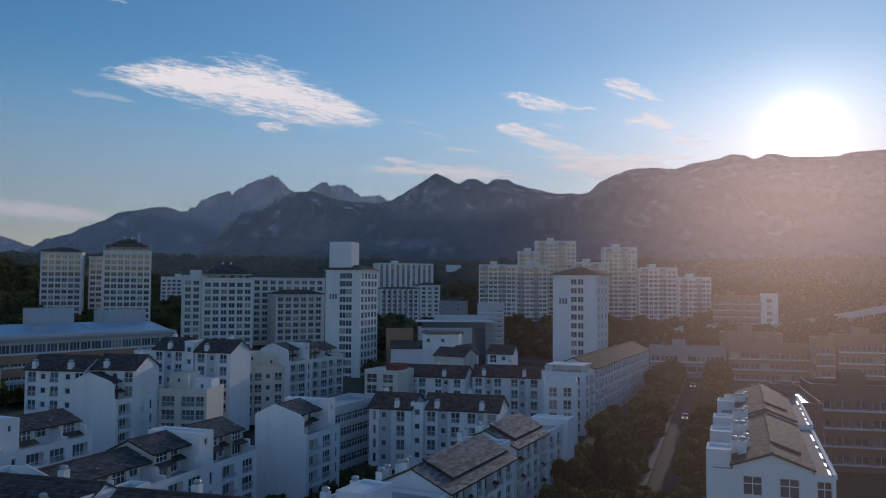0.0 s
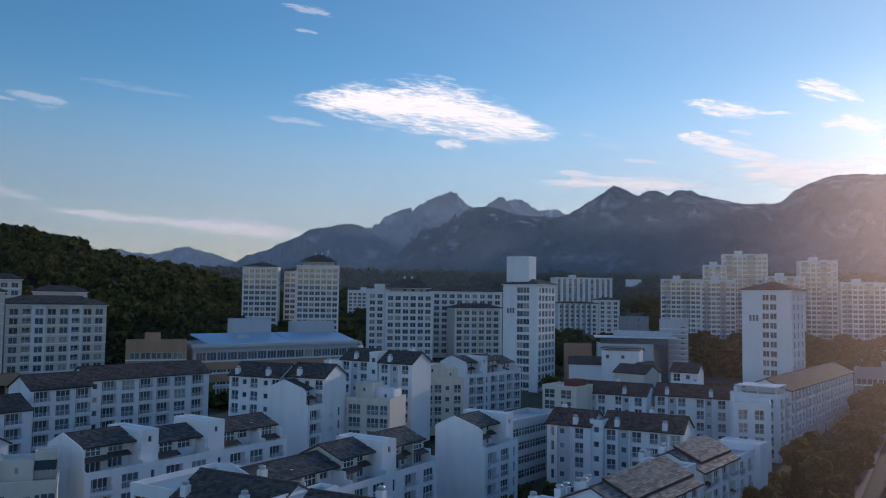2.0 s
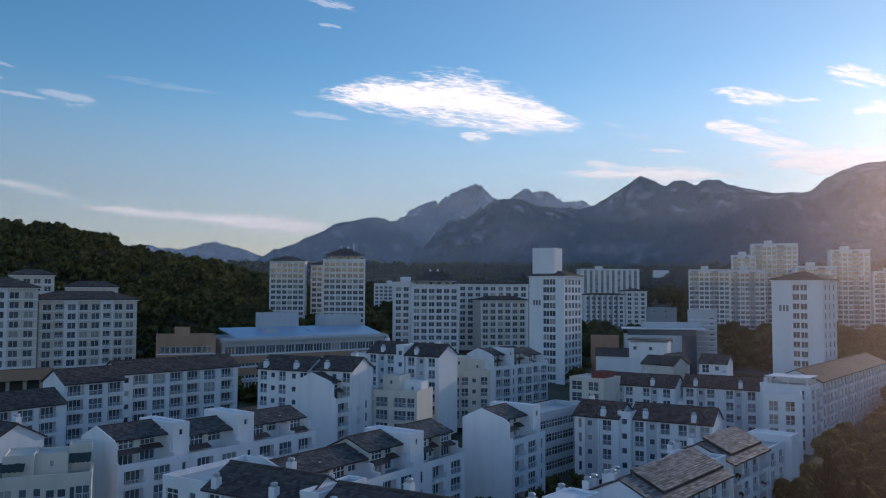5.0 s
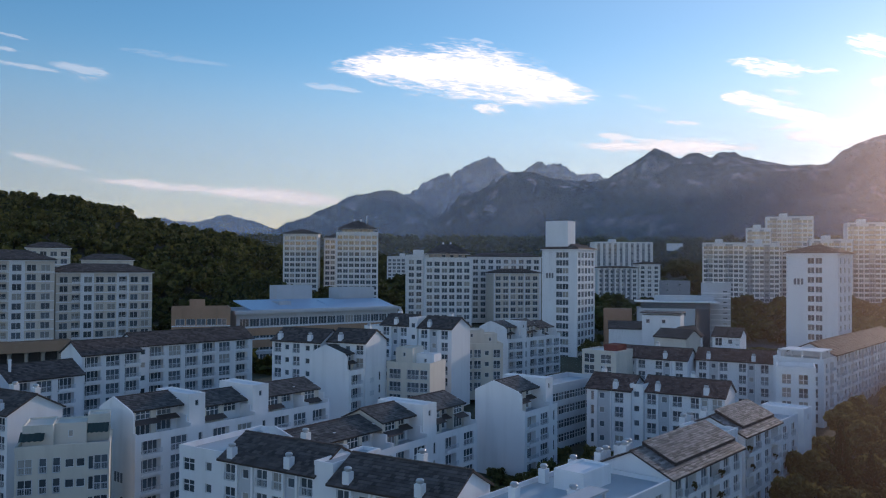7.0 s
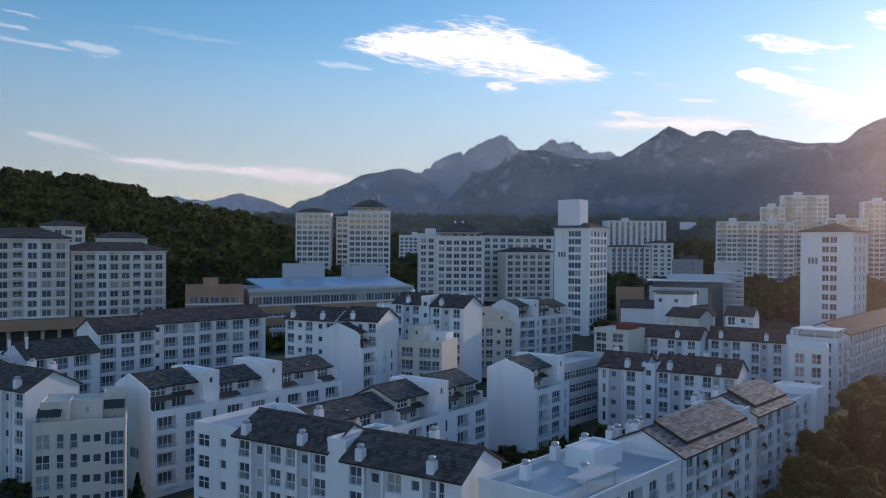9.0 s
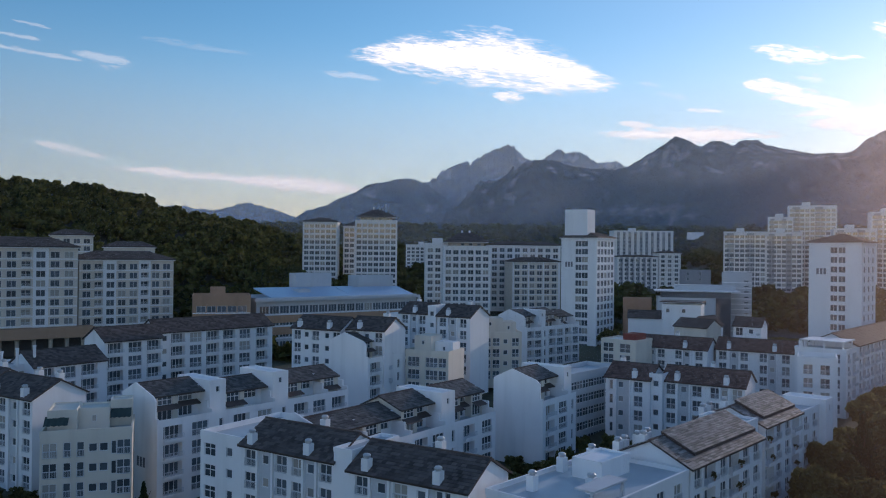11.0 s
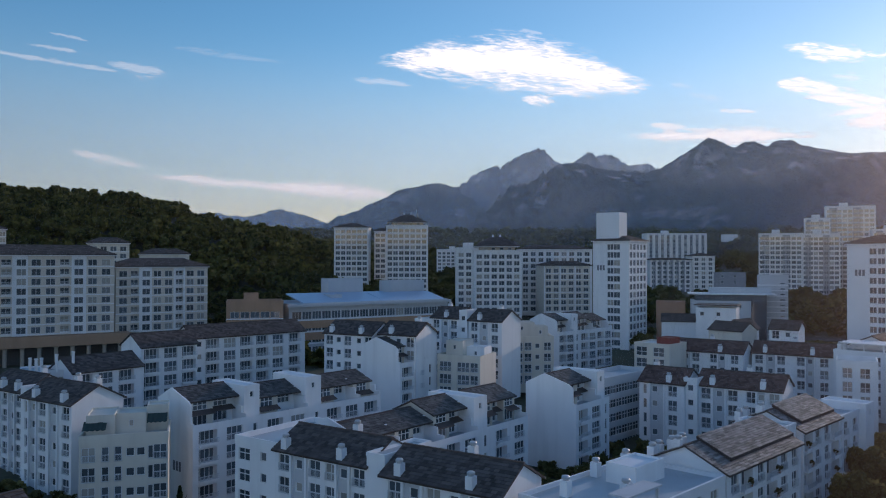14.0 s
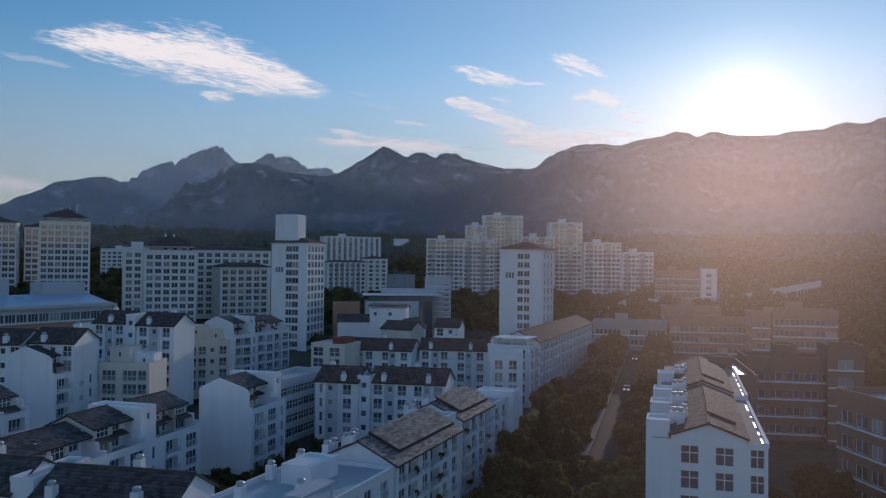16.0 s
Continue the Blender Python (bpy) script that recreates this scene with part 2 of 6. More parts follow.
def facade(bm, parent, m, w, z0, z1, openings, mat=0, near=True, frame_mat=None, reveal=0.22, bands=()):
    """A wall in the plane y = 0 of pose m, outward -y, with real openings (x, sill, width, height, kind) and windows set into them."""
    xs = sorted({0.0, w, *[round(o[0] - o[2] / 2, 3) for o in openings], *[round(o[0] + o[2] / 2, 3) for o in openings], *[b[0] for b in bands], *[b[1] for b in bands]})
    zs = sorted({z0, z1, *[round(o[1], 3) for o in openings], *[round(o[1] + o[3], 3) for o in openings]})
    holes = set()
    for o in openings:
        for i in range(len(xs) - 1):
            if o[0] - o[2] / 2 - 1e-3 < xs[i] and xs[i + 1] < o[0] + o[2] / 2 + 1e-3:
                for k in range(len(zs) - 1):
                    if o[1] - 1e-3 < zs[k] and zs[k + 1] < o[1] + o[3] + 1e-3:
                        holes.add((i, k))
    grid = {}

    def vert(i, k):
        if (i, k) not in grid:
            grid[i, k] = bm.verts.new(m @ Vector((xs[i], 0, zs[k])))
        return grid[i, k]

    for i in range(len(xs) - 1):
        mi = mat
        for b in bands:
            if b[0] - 1e-3 <= xs[i] and xs[i + 1] <= b[1] + 1e-3:
                mi = b[2]
        for k in range(len(zs) - 1):
            if (i, k) not in holes:
                bm.faces.new((vert(i, k), vert(i + 1, k), vert(i + 1, k + 1), vert(i, k + 1))).material_index = mi
    for x, z, ow, oh, kind in openings:
        a, b, c, d = x - ow / 2, x + ow / 2, z, z + oh
        deep = 1.1 if kind == "balcony" else reveal
        for pts in (((a, 0, c), (b, 0, c), (b, deep, c), (a, deep, c)), ((a, 0, d), (a, deep, d), (b, deep, d), (b, 0, d)),
                    ((a, 0, c), (a, deep, c), (a, deep, d), (a, 0, d)), ((b, 0, c), (b, 0, d), (b, deep, d), (b, deep, c))):
            add_face(bm, [m @ Vector(p) for p in pts], mat)
        if kind == "balcony":
            win = add_window(parent, m @ Matrix.Translation((x, deep - 0.08, z)), ow, oh, "plain", frame_mat, near)
            key = ("parapet", round(ow, 2), near)
            if key not in CACHE:
                pb = bmesh.new()
                add_box(pb, -ow / 2 - 0.1, ow / 2 + 0.1, -0.55, 0.0, -0.14, 0.0)
                add_box(pb, -ow / 2 - 0.1, ow / 2 + 0.1, -0.55, -0.45, 0.0, 0.3)
                n_bars = max(6, int(ow / 0.22))
                xs = []
                for i in range(n_bars + 1):
                    bx = -ow / 2 + ow * i / n_bars
                    xs += [bx - 0.025, bx + 0.025]
                add_plate(pb, xs, [0.28, 0.34, 0.92, 1.0], lambda i, j: i % 2 == 0 or j % 2 == 0, -0.53, -0.48, 1)
                CACHE[key] = to_mesh("balcony", pb, [WHITE, RAIL])
            bal = part("balcony", CACHE[key], None, parent)
            bal.matrix_local = m @ Matrix.Translation((x, 0, z))
        else:
            add_window(parent, m @ Matrix.Translation((x, reveal - 0.06, z)), ow, oh, kind, frame_mat, near)


def slope_tiles(a, b, c, d, tile_w=0.62, course=0.5, thick=0.08, seed=1, gap=0.012):
    """Lapped roof tiles on the quad a-b (eave) to d-c (ridge); returns verts and faces."""
    rnd = random.Random(seed)
    a, b, c, d = Vector(a), Vector(b), Vector(c), Vector(d)
    nrm = (b - a).cross(d - a).normalized()
    rows = max(2, int((d - a).length / course))
    V, Fc = [], []
    for r in range(rows):
        f0, f1 = r / rows, min(1, (r + 1.18) / rows)
        p0, q0, p1, q1 = a.lerp(d, f0), b.lerp(c, f0), a.lerp(d, f1), b.lerp(c, f1)
        n = max(1, round((q0 - p0).length / tile_w))
        cuts = [0.0] + [min(1, max(0, (i + (0.5 if r % 2 else 0)) / n)) for i in range(0 if r % 2 else 1, n)] + [1.0]
        g = gap / max(0.1, (q0 - p0).length)
        for s, e in zip(cuts, cuts[1:]):
            if e - s < 1e-3:
                continue
            s2, e2 = s + g, e - g
            up = nrm * (thick + rnd.uniform(-0.012, 0.02))
            lo = nrm * 0.01
            k = len(V)
            V += [p0.lerp(q0, s2), p0.lerp(q0, e2), p1.lerp(q1, e2) , p1.lerp(q1, s2), p0.lerp(q0, s2) + up, p0.lerp(q0, e2) + up, p1.lerp(q1, e2) + lo, p1.lerp(q1, s2) + lo]
            Fc += [(k + 4, k + 5, k + 6, k + 7), (k, k + 1, k + 5, k + 4), (k + 1, k + 2, k + 6, k + 5), (k + 3, k, k + 4, k + 7)]
    return V, Fc


def tiled_roof(parent, quads, mat, tile_w=0.62, course=0.5, seed=1, name="roof_tiles"):
    V, Fc = [], []
    for i, q in enumerate(quads):
        v, f = slope_tiles(*q, tile_w=tile_w, course=course, seed=seed + i)
        k = len(V)
        V += v
        Fc += [tuple(j + k for j in g) for g in f]
    me = bpy.data.meshes.new(name)
    me.from_pydata([tuple(v) for v in V], [], Fc)
    me.materials.append(mat)
    return part(name, me, None, parent)


def gable_roof(parent, bm, x0, x1, y0, y1, ze, rise, mat, over=0.45, wallmat=0, seed=1, ridge_at=0.5, ends=(True, True), tile_w=0.62, course=0.5):
    """Gable roof with its ridge along x: gable walls into bm, slab, tiles and ridge as parts."""
    yr = y0 + (y1 - y0) * ridge_at
    for x, on in ((x0, ends[0]), (x1, ends[1])):
        if on:
            add_face(bm, [(x, y0, ze), (x, y1, ze), (x, yr, ze + rise - 0.15)], wallmat)
    sb = bmesh.new()
    s0, s1 = rise / (yr - y0), rise / (y1 - yr)
    ex0, ex1, ey0, ey1 = x0 - 0.3, x1 + 0.3, y0 - over, y1 + over
    za, zb, zr = ze - over * s0, ze - over * s1, ze + rise
    t = 0.18
    prof = [(ey0, za), (yr, zr), (ey1, zb), (ey1, zb - t), (yr, zr - t), (ey0, za - t)]
    va = [sb.verts.new((ex0, y, z)) for y, z in prof]
    vb = [sb.verts.new((ex1, y, z)) for y, z in prof]
    for i in range(6):
        j = (i + 1) % 6
        sb.faces.new((va[i], va[j], vb[j], vb[i]))
    sb.faces.new((va[0], va[5], va[4], va[1])); sb.faces.new((va[1], va[4], va[3], va[2]))
    sb.faces.new((vb[0], vb[1], vb[4], vb[5])); sb.faces.new((vb[1], vb[2], vb[3], vb[4]))
    part("roof", sb, FASCIA, parent)
    e = 0.02
    tiled_roof(parent, [((ex0, ey0, za + e), (ex1, ey0, za + e), (ex1, yr, zr + e), (ex0, yr, zr + e)),
                        ((ex1, ey1, zb + e), (ex0, ey1, zb + e), (ex0, yr, zr + e), (ex1, yr, zr + e))], mat, tile_w, course, seed)
    rb = bmesh.new()
    add_box(rb, ex0, ex1, yr - 0.16, yr + 0.16, zr - 0.02, zr + 0.13)
    part("ridge", rb, RIDGE, parent)


def hip_roof(parent, x0, x1, y0, y1, ze, rise, mat, over=0.6, seed=1, inset=None):
    x0, x1, y0, y1 = x0 - over, x1 + over, y0 - over, y1 + over
    h = min(x1 - x0, y1 - y0) / 2 if inset is None else inset
    if x1 - x0 >= y1 - y0:
        r0, r1 = Vector((x0 + h, (y0 + y1) / 2, ze + rise)), Vector((x1 - h, (y0 + y1) / 2, ze + rise))
    else:
        r0, r1 = Vector(((x0 + x1) / 2, y0 + h, ze + rise)), Vector(((x0 + x1) / 2, y1 - h, ze + rise))
    A, B, C, D = (x0, y0, ze), (x1, y0, ze), (x1, y1, ze), (x0, y1, ze)
    sb = bmesh.new()
    add_box(sb, x0, x1, y0, y1, ze - 0.3, ze)
    part("eave_board", sb, FASCIA, parent)
    if x1 - x0 >= y1 - y0:
        quads = [(A, B, r1, r0), (C, D, r0, r1), (B, C, r1 + Vector((0, 0.01, 0)), r1), (D, A, r0, r0 + Vector((0, 0.01, 0)))]
    else:
        quads = [(A, B, r0, r0), (B, C, r1, r0), (C, D, r1, r1), (D, A, r0, r1)]
    sb = bmesh.new()
    for q in quads:
        add_face(sb, [Vector(p) - Vector((0, 0, 0.004)) for p in q])
    part("roof", sb, RIDGE, parent)
    tiled_roof(parent, quads, mat, 1.2, 0.8, seed)


def lathe(bm, prof, n=16):
    rings = [[bm.verts.new((r * math.cos(2 * math.pi * i / n), r * math.sin(2 * math.pi * i / n), z)) for i in range(n)] if r > 0 else [bm.verts.new((0, 0, z))] for r, z in prof]
    for a, b in zip(rings, rings[1:]):
        for i in range(n):
            j = (i + 1) % n
            bm.faces.new((a[i], a[j], b[j], b[i]) if len(b) > 1 else (a[i], a[j], b[0]))


def vent_mesh():
    if "vent" not in CACHE:
        bm = bmesh.new()
        add_box(bm, -0.46, 0.46, -0.46, 0.46, 0, 1.62)
        cap = bmesh.new()
        lathe(cap, [(0.30, 1.61), (0.30, 1.78), (0.44, 1.79), (0.45, 1.98), (0.34, 2.12), (0.0, 2.17)], 14)
        CACHE["vent"] = (to_mesh("chimney", bm, WHITE), to_mesh("cowl", cap, METAL))
    return CACHE["vent"]


def add_vent(parent, x, y, z, s=1.0):
    a, b = vent_mesh()
    ob = part("chimney", a, None, parent)
    ob.matrix_local = Matrix.Translation((x, y, z)) @ Matrix.Diagonal((s, s, s, 1))
    part("cowl", b, None, ob, "stainless steel ventilator cowl")


def box_walls(bm, x0, x1, y0, y1, z0, z1, mat=0, skip=""):
    """The plain sides of a block; skip names sides built elsewhere: f(ront) b(ack) l(eft) r(ight)."""
    if "f" not in skip:
        add_face(bm, [(x0, y0, z0), (x1, y0, z0), (x1, y0, z1), (x0, y0, z1)], mat)
    if "b" not in skip:
        add_face(bm, [(x1, y1, z0), (x0, y1, z0), (x0, y1, z1), (x1, y1, z1)], mat)
    if "l" not in skip:
        add_face(bm, [(x0, y1, z0), (x0, y0, z0), (x0, y0, z1), (x0, y1, z1)], mat)
    if "r" not in skip:
        add_face(bm, [(x1, y0, z0), (x1, y1, z0), (x1, y1, z1), (x1, y0, z1)], mat)


def flat_roof(parent, x0, x1, y0, y1, z, parapet=0.9, mat=None, wall=None):
    db = bmesh.new()
    add_box(db, x0 + 0.01, x1 - 0.01, y0 + 0.01, y1 - 0.01, z - 0.3, z)
    part("roof_deck", db, mat or DECK, parent)
    pb = bmesh.new()
    t = 0.22
    add_box(pb, x0 - 0.05, x1 + 0.05, y0 - 0.05, y0 + t, z - 0.1, z + parapet)
    add_box(pb, x0 - 0.05, x1 + 0.05, y1 - t, y1 + 0.05, z - 0.1, z + parapet)
    add_box(pb, x0 - 0.05, x0 + t, y0 + t, y1 - t, z - 0.1, z + parapet)
    add_box(pb, x1 - t, x1 + 0.05, y0 + t, y1 - t, z - 0.1, z + parapet)
    part("parapet", pb, wall or WHITE, parent)


STOREY = 2.8


def columns(w, spec, z_top, floors, drop=0.0):
    """Openings of a facade: spec is a list of (x, kind); z_top the eave height."""
    out = []
    for f in range(floors):
        zb = z_top - (f + 1) * STOREY - drop
        for x, kind in spec:
            if kind == "r":
                out.append((x, zb + 0.4, 1.85, 2.1, "rail"))
            elif kind == "R":
                out.append((x, zb + 0.3, 2.9, 2.2, "rail"))
            elif kind == "s":
                out.append((x, zb + 1.0, 1.15, 1.2, "plain"))
            elif kind == "n":
                out.append((x, zb + 0.5, 0.75, 1.9, "plain"))
            elif kind == "b":
                out.append((x, zb + 0.3, 3.2, 2.2, "balcony"))
            elif kind == "q":
                out.append((x, zb + 0.4, 1.0, 2.1, "rail"))
            elif kind == "W":
                out.append((x, zb + 0.3, 2.0, 2.1, "cross"))
            elif kind == "w":
                out.append((x, zb + 0.3, 1.5, 2.1, "cross"))
            elif kind == "P":
                out.append((x, zb + 0.6, 1.5, 1.7, "cross"))
            elif kind == "p":
                out.append((x, zb + 0.6, 2.2, 1.7, "cross"))
    return out


def frame_at(x, y, axis):
    return pose(x, y, 0, 0, 0, axis)


# ---- ground ----
def smooth(a, b, x):
    t = min(1.0, max(0.0, (x - a) / (b - a)))
    return t * t * (3 - 2 * t)


def ground_z(x, y):
    """Height of the ground: level near the eye, rising towards the hills and to the west."""
    r = math.hypot(x, y)
    z = 0.045 * max(0.0, min(r, 480.0) - 100.0) + 0.075 * max(0.0, min(r, 1300.0) - 480.0)
    if y > 0:
        z += 2.0 * smooth(40, 120, -x) * smooth(90, 200, r)
    return z


def sheet(name, us, vs, fn, mat, smooth_shade=True):
    V = [fn(u, v) for v in vs for u in us]
    n = len(us)
    Fc = [(j * n + i, j * n + i + 1, (j + 1) * n + i + 1, (j + 1) * n + i) for j in range(len(vs) - 1) for i in range(n - 1)]
    me = bpy.data.meshes.new(name)
    me.from_pydata(V, [], Fc)
    me.materials.append(mat)
    if smooth_shade:
        me.polygons.foreach_set("use_smooth", [True] * len(me.polygons))
    return new(name, me)


GRASS = material("scrub_and_soil", (0.075, 0.078, 0.048), 0.95, 0.45, 0.05, fine=0.8)
ROCKY = bpy.data.materials.new("wooded_granite_mountain")


def mountain_material(m):
    m.use_nodes = True
    n, l = m.node_tree.nodes, m.node_tree.links
    b = n["Principled BSDF"]
    b.inputs["Roughness"].default_value = 0.95
    b.inputs["Specular IOR Level"].default_value = 0.1
    geo = n.new("ShaderNodeNewGeometry")
    wood, rock, mask, fine = (n.new("ShaderNodeTexNoise") for _ in range(4))
    for k, sc, d in ((wood, 0.035, 9), (rock, 0.03, 9), (mask, 0.011, 6), (fine, 0.16, 5)):
        k.inputs["Scale"].default_value, k.inputs["Detail"].default_value = sc, d
        l.new(geo.outputs["Position"], k.inputs["Vector"])
    mask.inputs["Roughness"].default_value = 0.55
    both = n.new("ShaderNodeMath"); both.operation = "MULTIPLY_ADD"; both.inputs[1].default_value = 0.55
    l.new(fine.outputs[0], both.inputs[0]); l.new(wood.outputs[0], both.inputs[2])
    # more bare granite towards the summits
    sep, high, lift = n.new("ShaderNodeSeparateXYZ"), n.new("ShaderNodeMapRange"), n.new("ShaderNodeMath")
    l.new(geo.outputs["Position"], sep.inputs[0]); l.new(sep.outputs[2], high.inputs[0])
    high.inputs[1].default_value, high.inputs[2].default_value, high.inputs[3].default_value, high.inputs[4].default_value = 150, 560, -0.03, 0.07
    lift.operation = "ADD"
    l.new(mask.outputs[0], lift.inputs[0]); l.new(high.outputs[0], lift.inputs[1])
    rw, rr, rm = (n.new("ShaderNodeValToRGB") for _ in range(3))
    rw.color_ramp.elements[0].position, rw.color_ramp.elements[1].position = 0.55, 1.0
    rw.color_ramp.elements[0].color, rw.color_ramp.elements[1].color = (0.020, 0.030, 0.024, 1), (0.075, 0.088, 0.070, 1)
    rr.color_ramp.elements[0].position, rr.color_ramp.elements[1].position = 0.35, 0.7
    rr.color_ramp.elements[0].color, rr.color_ramp.elements[1].color = (0.09, 0.09, 0.09, 1), (0.30, 0.30, 0.30, 1)
    rm.color_ramp.elements[0].position, rm.color_ramp.elements[1].position = 0.56, 0.66
    for ramp, src in ((rw, both), (rr, rock), (rm, lift)):
        l.new(src.outputs[0], ramp.inputs[0])
    mix = n.new("ShaderNodeMix"); mix.data_type = "RGBA"
    l.new(rm.outputs[0], mix.inputs[0]); l.new(rw.outputs[0], mix.inputs[6]); l.new(rr.outputs[0], mix.inputs[7])
    l.new(mix.outputs[2], b.inputs["Base Color"])
    bp = n.new("ShaderNodeBump"); bp.inputs["Strength"].default_value, bp.inputs["Distance"].default_value = 1.0, 26.0
    l.new(both.outputs[0], bp.inputs["Height"]); l.new(bp.outputs[0], b.inputs["Normal"])


mountain_material(ROCKY)
ring = [0, 15, 30, 50, 75, 100, 130, 160, 200, 240, 280, 330, 380, 430, 480, 560, 650, 760, 900, 1100, 1300, 1800, 2600, 3600, 4800]
tagged(sheet("ground", [radians(360 * i / 120) for i in range(121)], ring,
             lambda a, r: (r * math.sin(a), r * math.cos(a), ground_z(r * math.sin(a), r * math.cos(a))), GRASS),
       "sloping town ground with scrub and soil", "ground", kind="structure")


# ---- mountains ----
def crest(profile, az):
    for (a0, e0), (a1, e1) in zip(profile, profile[1:]):
        if a0 <= az <= a1:
            t = (az - a0) / (a1 - a0)
            return e0 + (e1 - e0) * (t * t * (3 - 2 * t) * 0.45 + t * 0.55)
    return profile[0][1] if az < profile[0][0] else profile[-1][1]


def mountain(name, label, profile, far, depth, rough, seed, jag=0.10, teeth=1.3):
    """A range whose skyline stands at the distance far, falling towards the eye over depth metres, with ribs and gullies."""
    a0, a1 = profile[0][0], profile[-1][0]
    us = [a0 + (a1 - a0) * i / 520 for i in range(521)]
    vs = [0.0, 0.012, 0.03, 0.05, 0.075, 0.1] + [0.1 + 0.9 * (i / 44) for i in range(1, 45)]

    def place(az, f):
        r = far - depth * f
        a = radians(az)
        x, y = r * math.sin(a), r * math.cos(a)
        top = 40 + far * math.tan(radians(crest(profile, az) + jag * (noise.fractal(Vector((az * teeth + seed * 7, seed, 0)), 0.6, 2.0, 7))))
        base = ground_z(x, y) - 25
        rib = noise.ridged_multi_fractal(Vector((x / 420 + seed, y / 420, seed * 1.7)), 0.8, 2.1, 7, 1.0, 2.0)
        fall = (1 - f) ** 1.25
        relief = rough * (rib - 1.3) * min(1.0, f * 5) * (0.25 + fall)
        if relief > 0:
            relief *= 0.9 * smooth(0.05, 0.45, f)
        z = base + (top - base) * fall + relief
        return (x, y, max(z, base) if f < 0.98 else base)

    ob = sheet(name, us, vs, place, ROCKY)
    return tagged(ob, label, "mountain", kind="structure")


mountain("mountain_far_west", "distant hazy blue mountain ridge", [(-48, 2.2), (-40, 2.4), (-37, 2.9), (-35.5, 3.2), (-33, 2.9), (-30.8, 3.5), (-29, 3.1), (-24, 1.0), (-20, 0.4)], 4700, 300, 20, 3, 0.10)
mountain("mountain_far_peak", "pale distant rocky double peak", [(-10.8, 5.65), (-9.8, 6.83), (-9.2, 7.23), (-8.7, 7.51), (-8.4, 7.47), (-8.2, 7.27), (-7.8, 7.31), (-7.2, 7.35), (-6.7, 7.1), (-6.3, 6.78), (-5.9, 6.53), (-5.1, 6.61), (-4.6, 6.64), (-4.1, 6.39), (-3.7, 6.07), (-2.4, 5.02)], 4650, 260, 20, 6, 0.14, 3.5)
mountain("mountain_peak", "jagged pale granite peak behind wooded slopes", [(-19.8, 4.14), (-18.3, 5.1), (-17.5, 5.47), (-16.9, 6.01), (-16.4, 6.26), (-15.9, 6.47), (-15.2, 6.68), (-15, 6.48), (-14.4, 6.97), (-13.9, 7.18), (-13.5, 7.43), (-12.9, 7.63), (-12.2, 7.88), (-11.8, 7.76), (-11.4, 7.27), (-10.8, 6.79), (-10, 6.18), (-8.8, 5.05)], 4300, 300, 40, 5, 0.16, 3.2)
mountain("mountain_shoulder", "wooded shoulder below the granite peak", [(-36, 0.2), (-32, 0.6), (-29.5, 1.51), (-28, 2.16), (-26.5, 3.06), (-25.3, 3.4), (-24.3, 3.94), (-23.2, 4.37), (-22.4, 4.9), (-21.4, 5.13), (-21, 5.13), (-20.2, 5.39), (-19.4, 5.45), (-18.8, 5.33), (-18.3, 5.1), (-17.3, 4.5), (-16.1, 3.58), (-14.9, 2.58)], 3860, 380, 50, 7, 0.07, 2.5)
mountain("mountain_main", "wooded granite mountain with bare rock slabs", [(-21.0, 0.2), (-19.0, 0.5), (-17.3, 0.93), (-16.1, 2.48), (-15.1, 4.0), (-14.1, 4.86), (-12.8, 5.44), (-11.8, 6.01), (-11.0, 6.67), (-10.0, 6.83), (-9.0, 6.75), (-7.6, 6.3), (-6.1, 6.13), (-4.7, 6.04), (-3.9, 6.23), (-3.1, 6.66), (-2.4, 7.13), (-1.4, 7.71), (-0.6, 8.28), (-0.0, 8.07), (1.1, 7.49), (1.7, 7.86), (2.2, 7.89), (3.2, 7.51), (3.7, 7.84), (4.6, 7.85), (5.3, 7.44), (6.4, 7.17), (8.2, 6.76), (9.2, 6.79), (10.2, 6.75), (11.4, 7.67), (12.4, 8.1), (13.6, 8.44), (14.8, 8.46), (16.4, 8.31), (17.5, 8.67), (19.1, 8.86), (20.0, 9.17), (20.8, 9.07), (21.5, 8.74), (22.4, 9.09), (23.9, 8.76), (26.4, 8.64), (27.4, 8.84), (29.1, 8.85), (30.6, 9.22), (31.7, 9.07), (32.9, 9.4), (36.0, 9.9), (44.0, 9.2), (56.0, 8.0), (72.0, 6.0)], 3300, 2000, 190, 9, 0.07, 2.2)

# ---- wooded hill to the west ----
def hill_z(az, r):
    top = crest([(-80, 5.0), (-60, 4.9), (-49, 4.6), (-41, 4.05), (-38, 3.6), (-34.5, 2.7), (-31, 2.0), (-27.6, 1.2), (-25, 0.4), (-22, -0.8), (-18, -2.4)], az)
    r_top, r_foot = 620, 330
    h = 40 + r_top * math.tan(radians(top)) - 6
    x, y = r * math.sin(radians(az)), r * math.cos(radians(az))
    g = ground_z(x, y)
    f = smooth(r_foot, r_top, r) if r < r_top else 1 - 0.6 * smooth(r_top, r_top + 380, r)
    return g + max(0.0, h - g) * f + 5 * noise.noise(Vector((x / 60, y / 60, 3)))


# one dark mottled tone for the whole hill sheet
UNDER = material("dark_hill_ground", (0.030, 0.034, 0.018), 0.95, 0.4, 0.2)
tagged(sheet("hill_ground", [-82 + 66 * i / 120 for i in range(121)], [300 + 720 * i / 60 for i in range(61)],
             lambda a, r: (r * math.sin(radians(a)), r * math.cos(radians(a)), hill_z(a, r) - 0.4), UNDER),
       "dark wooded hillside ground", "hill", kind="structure")


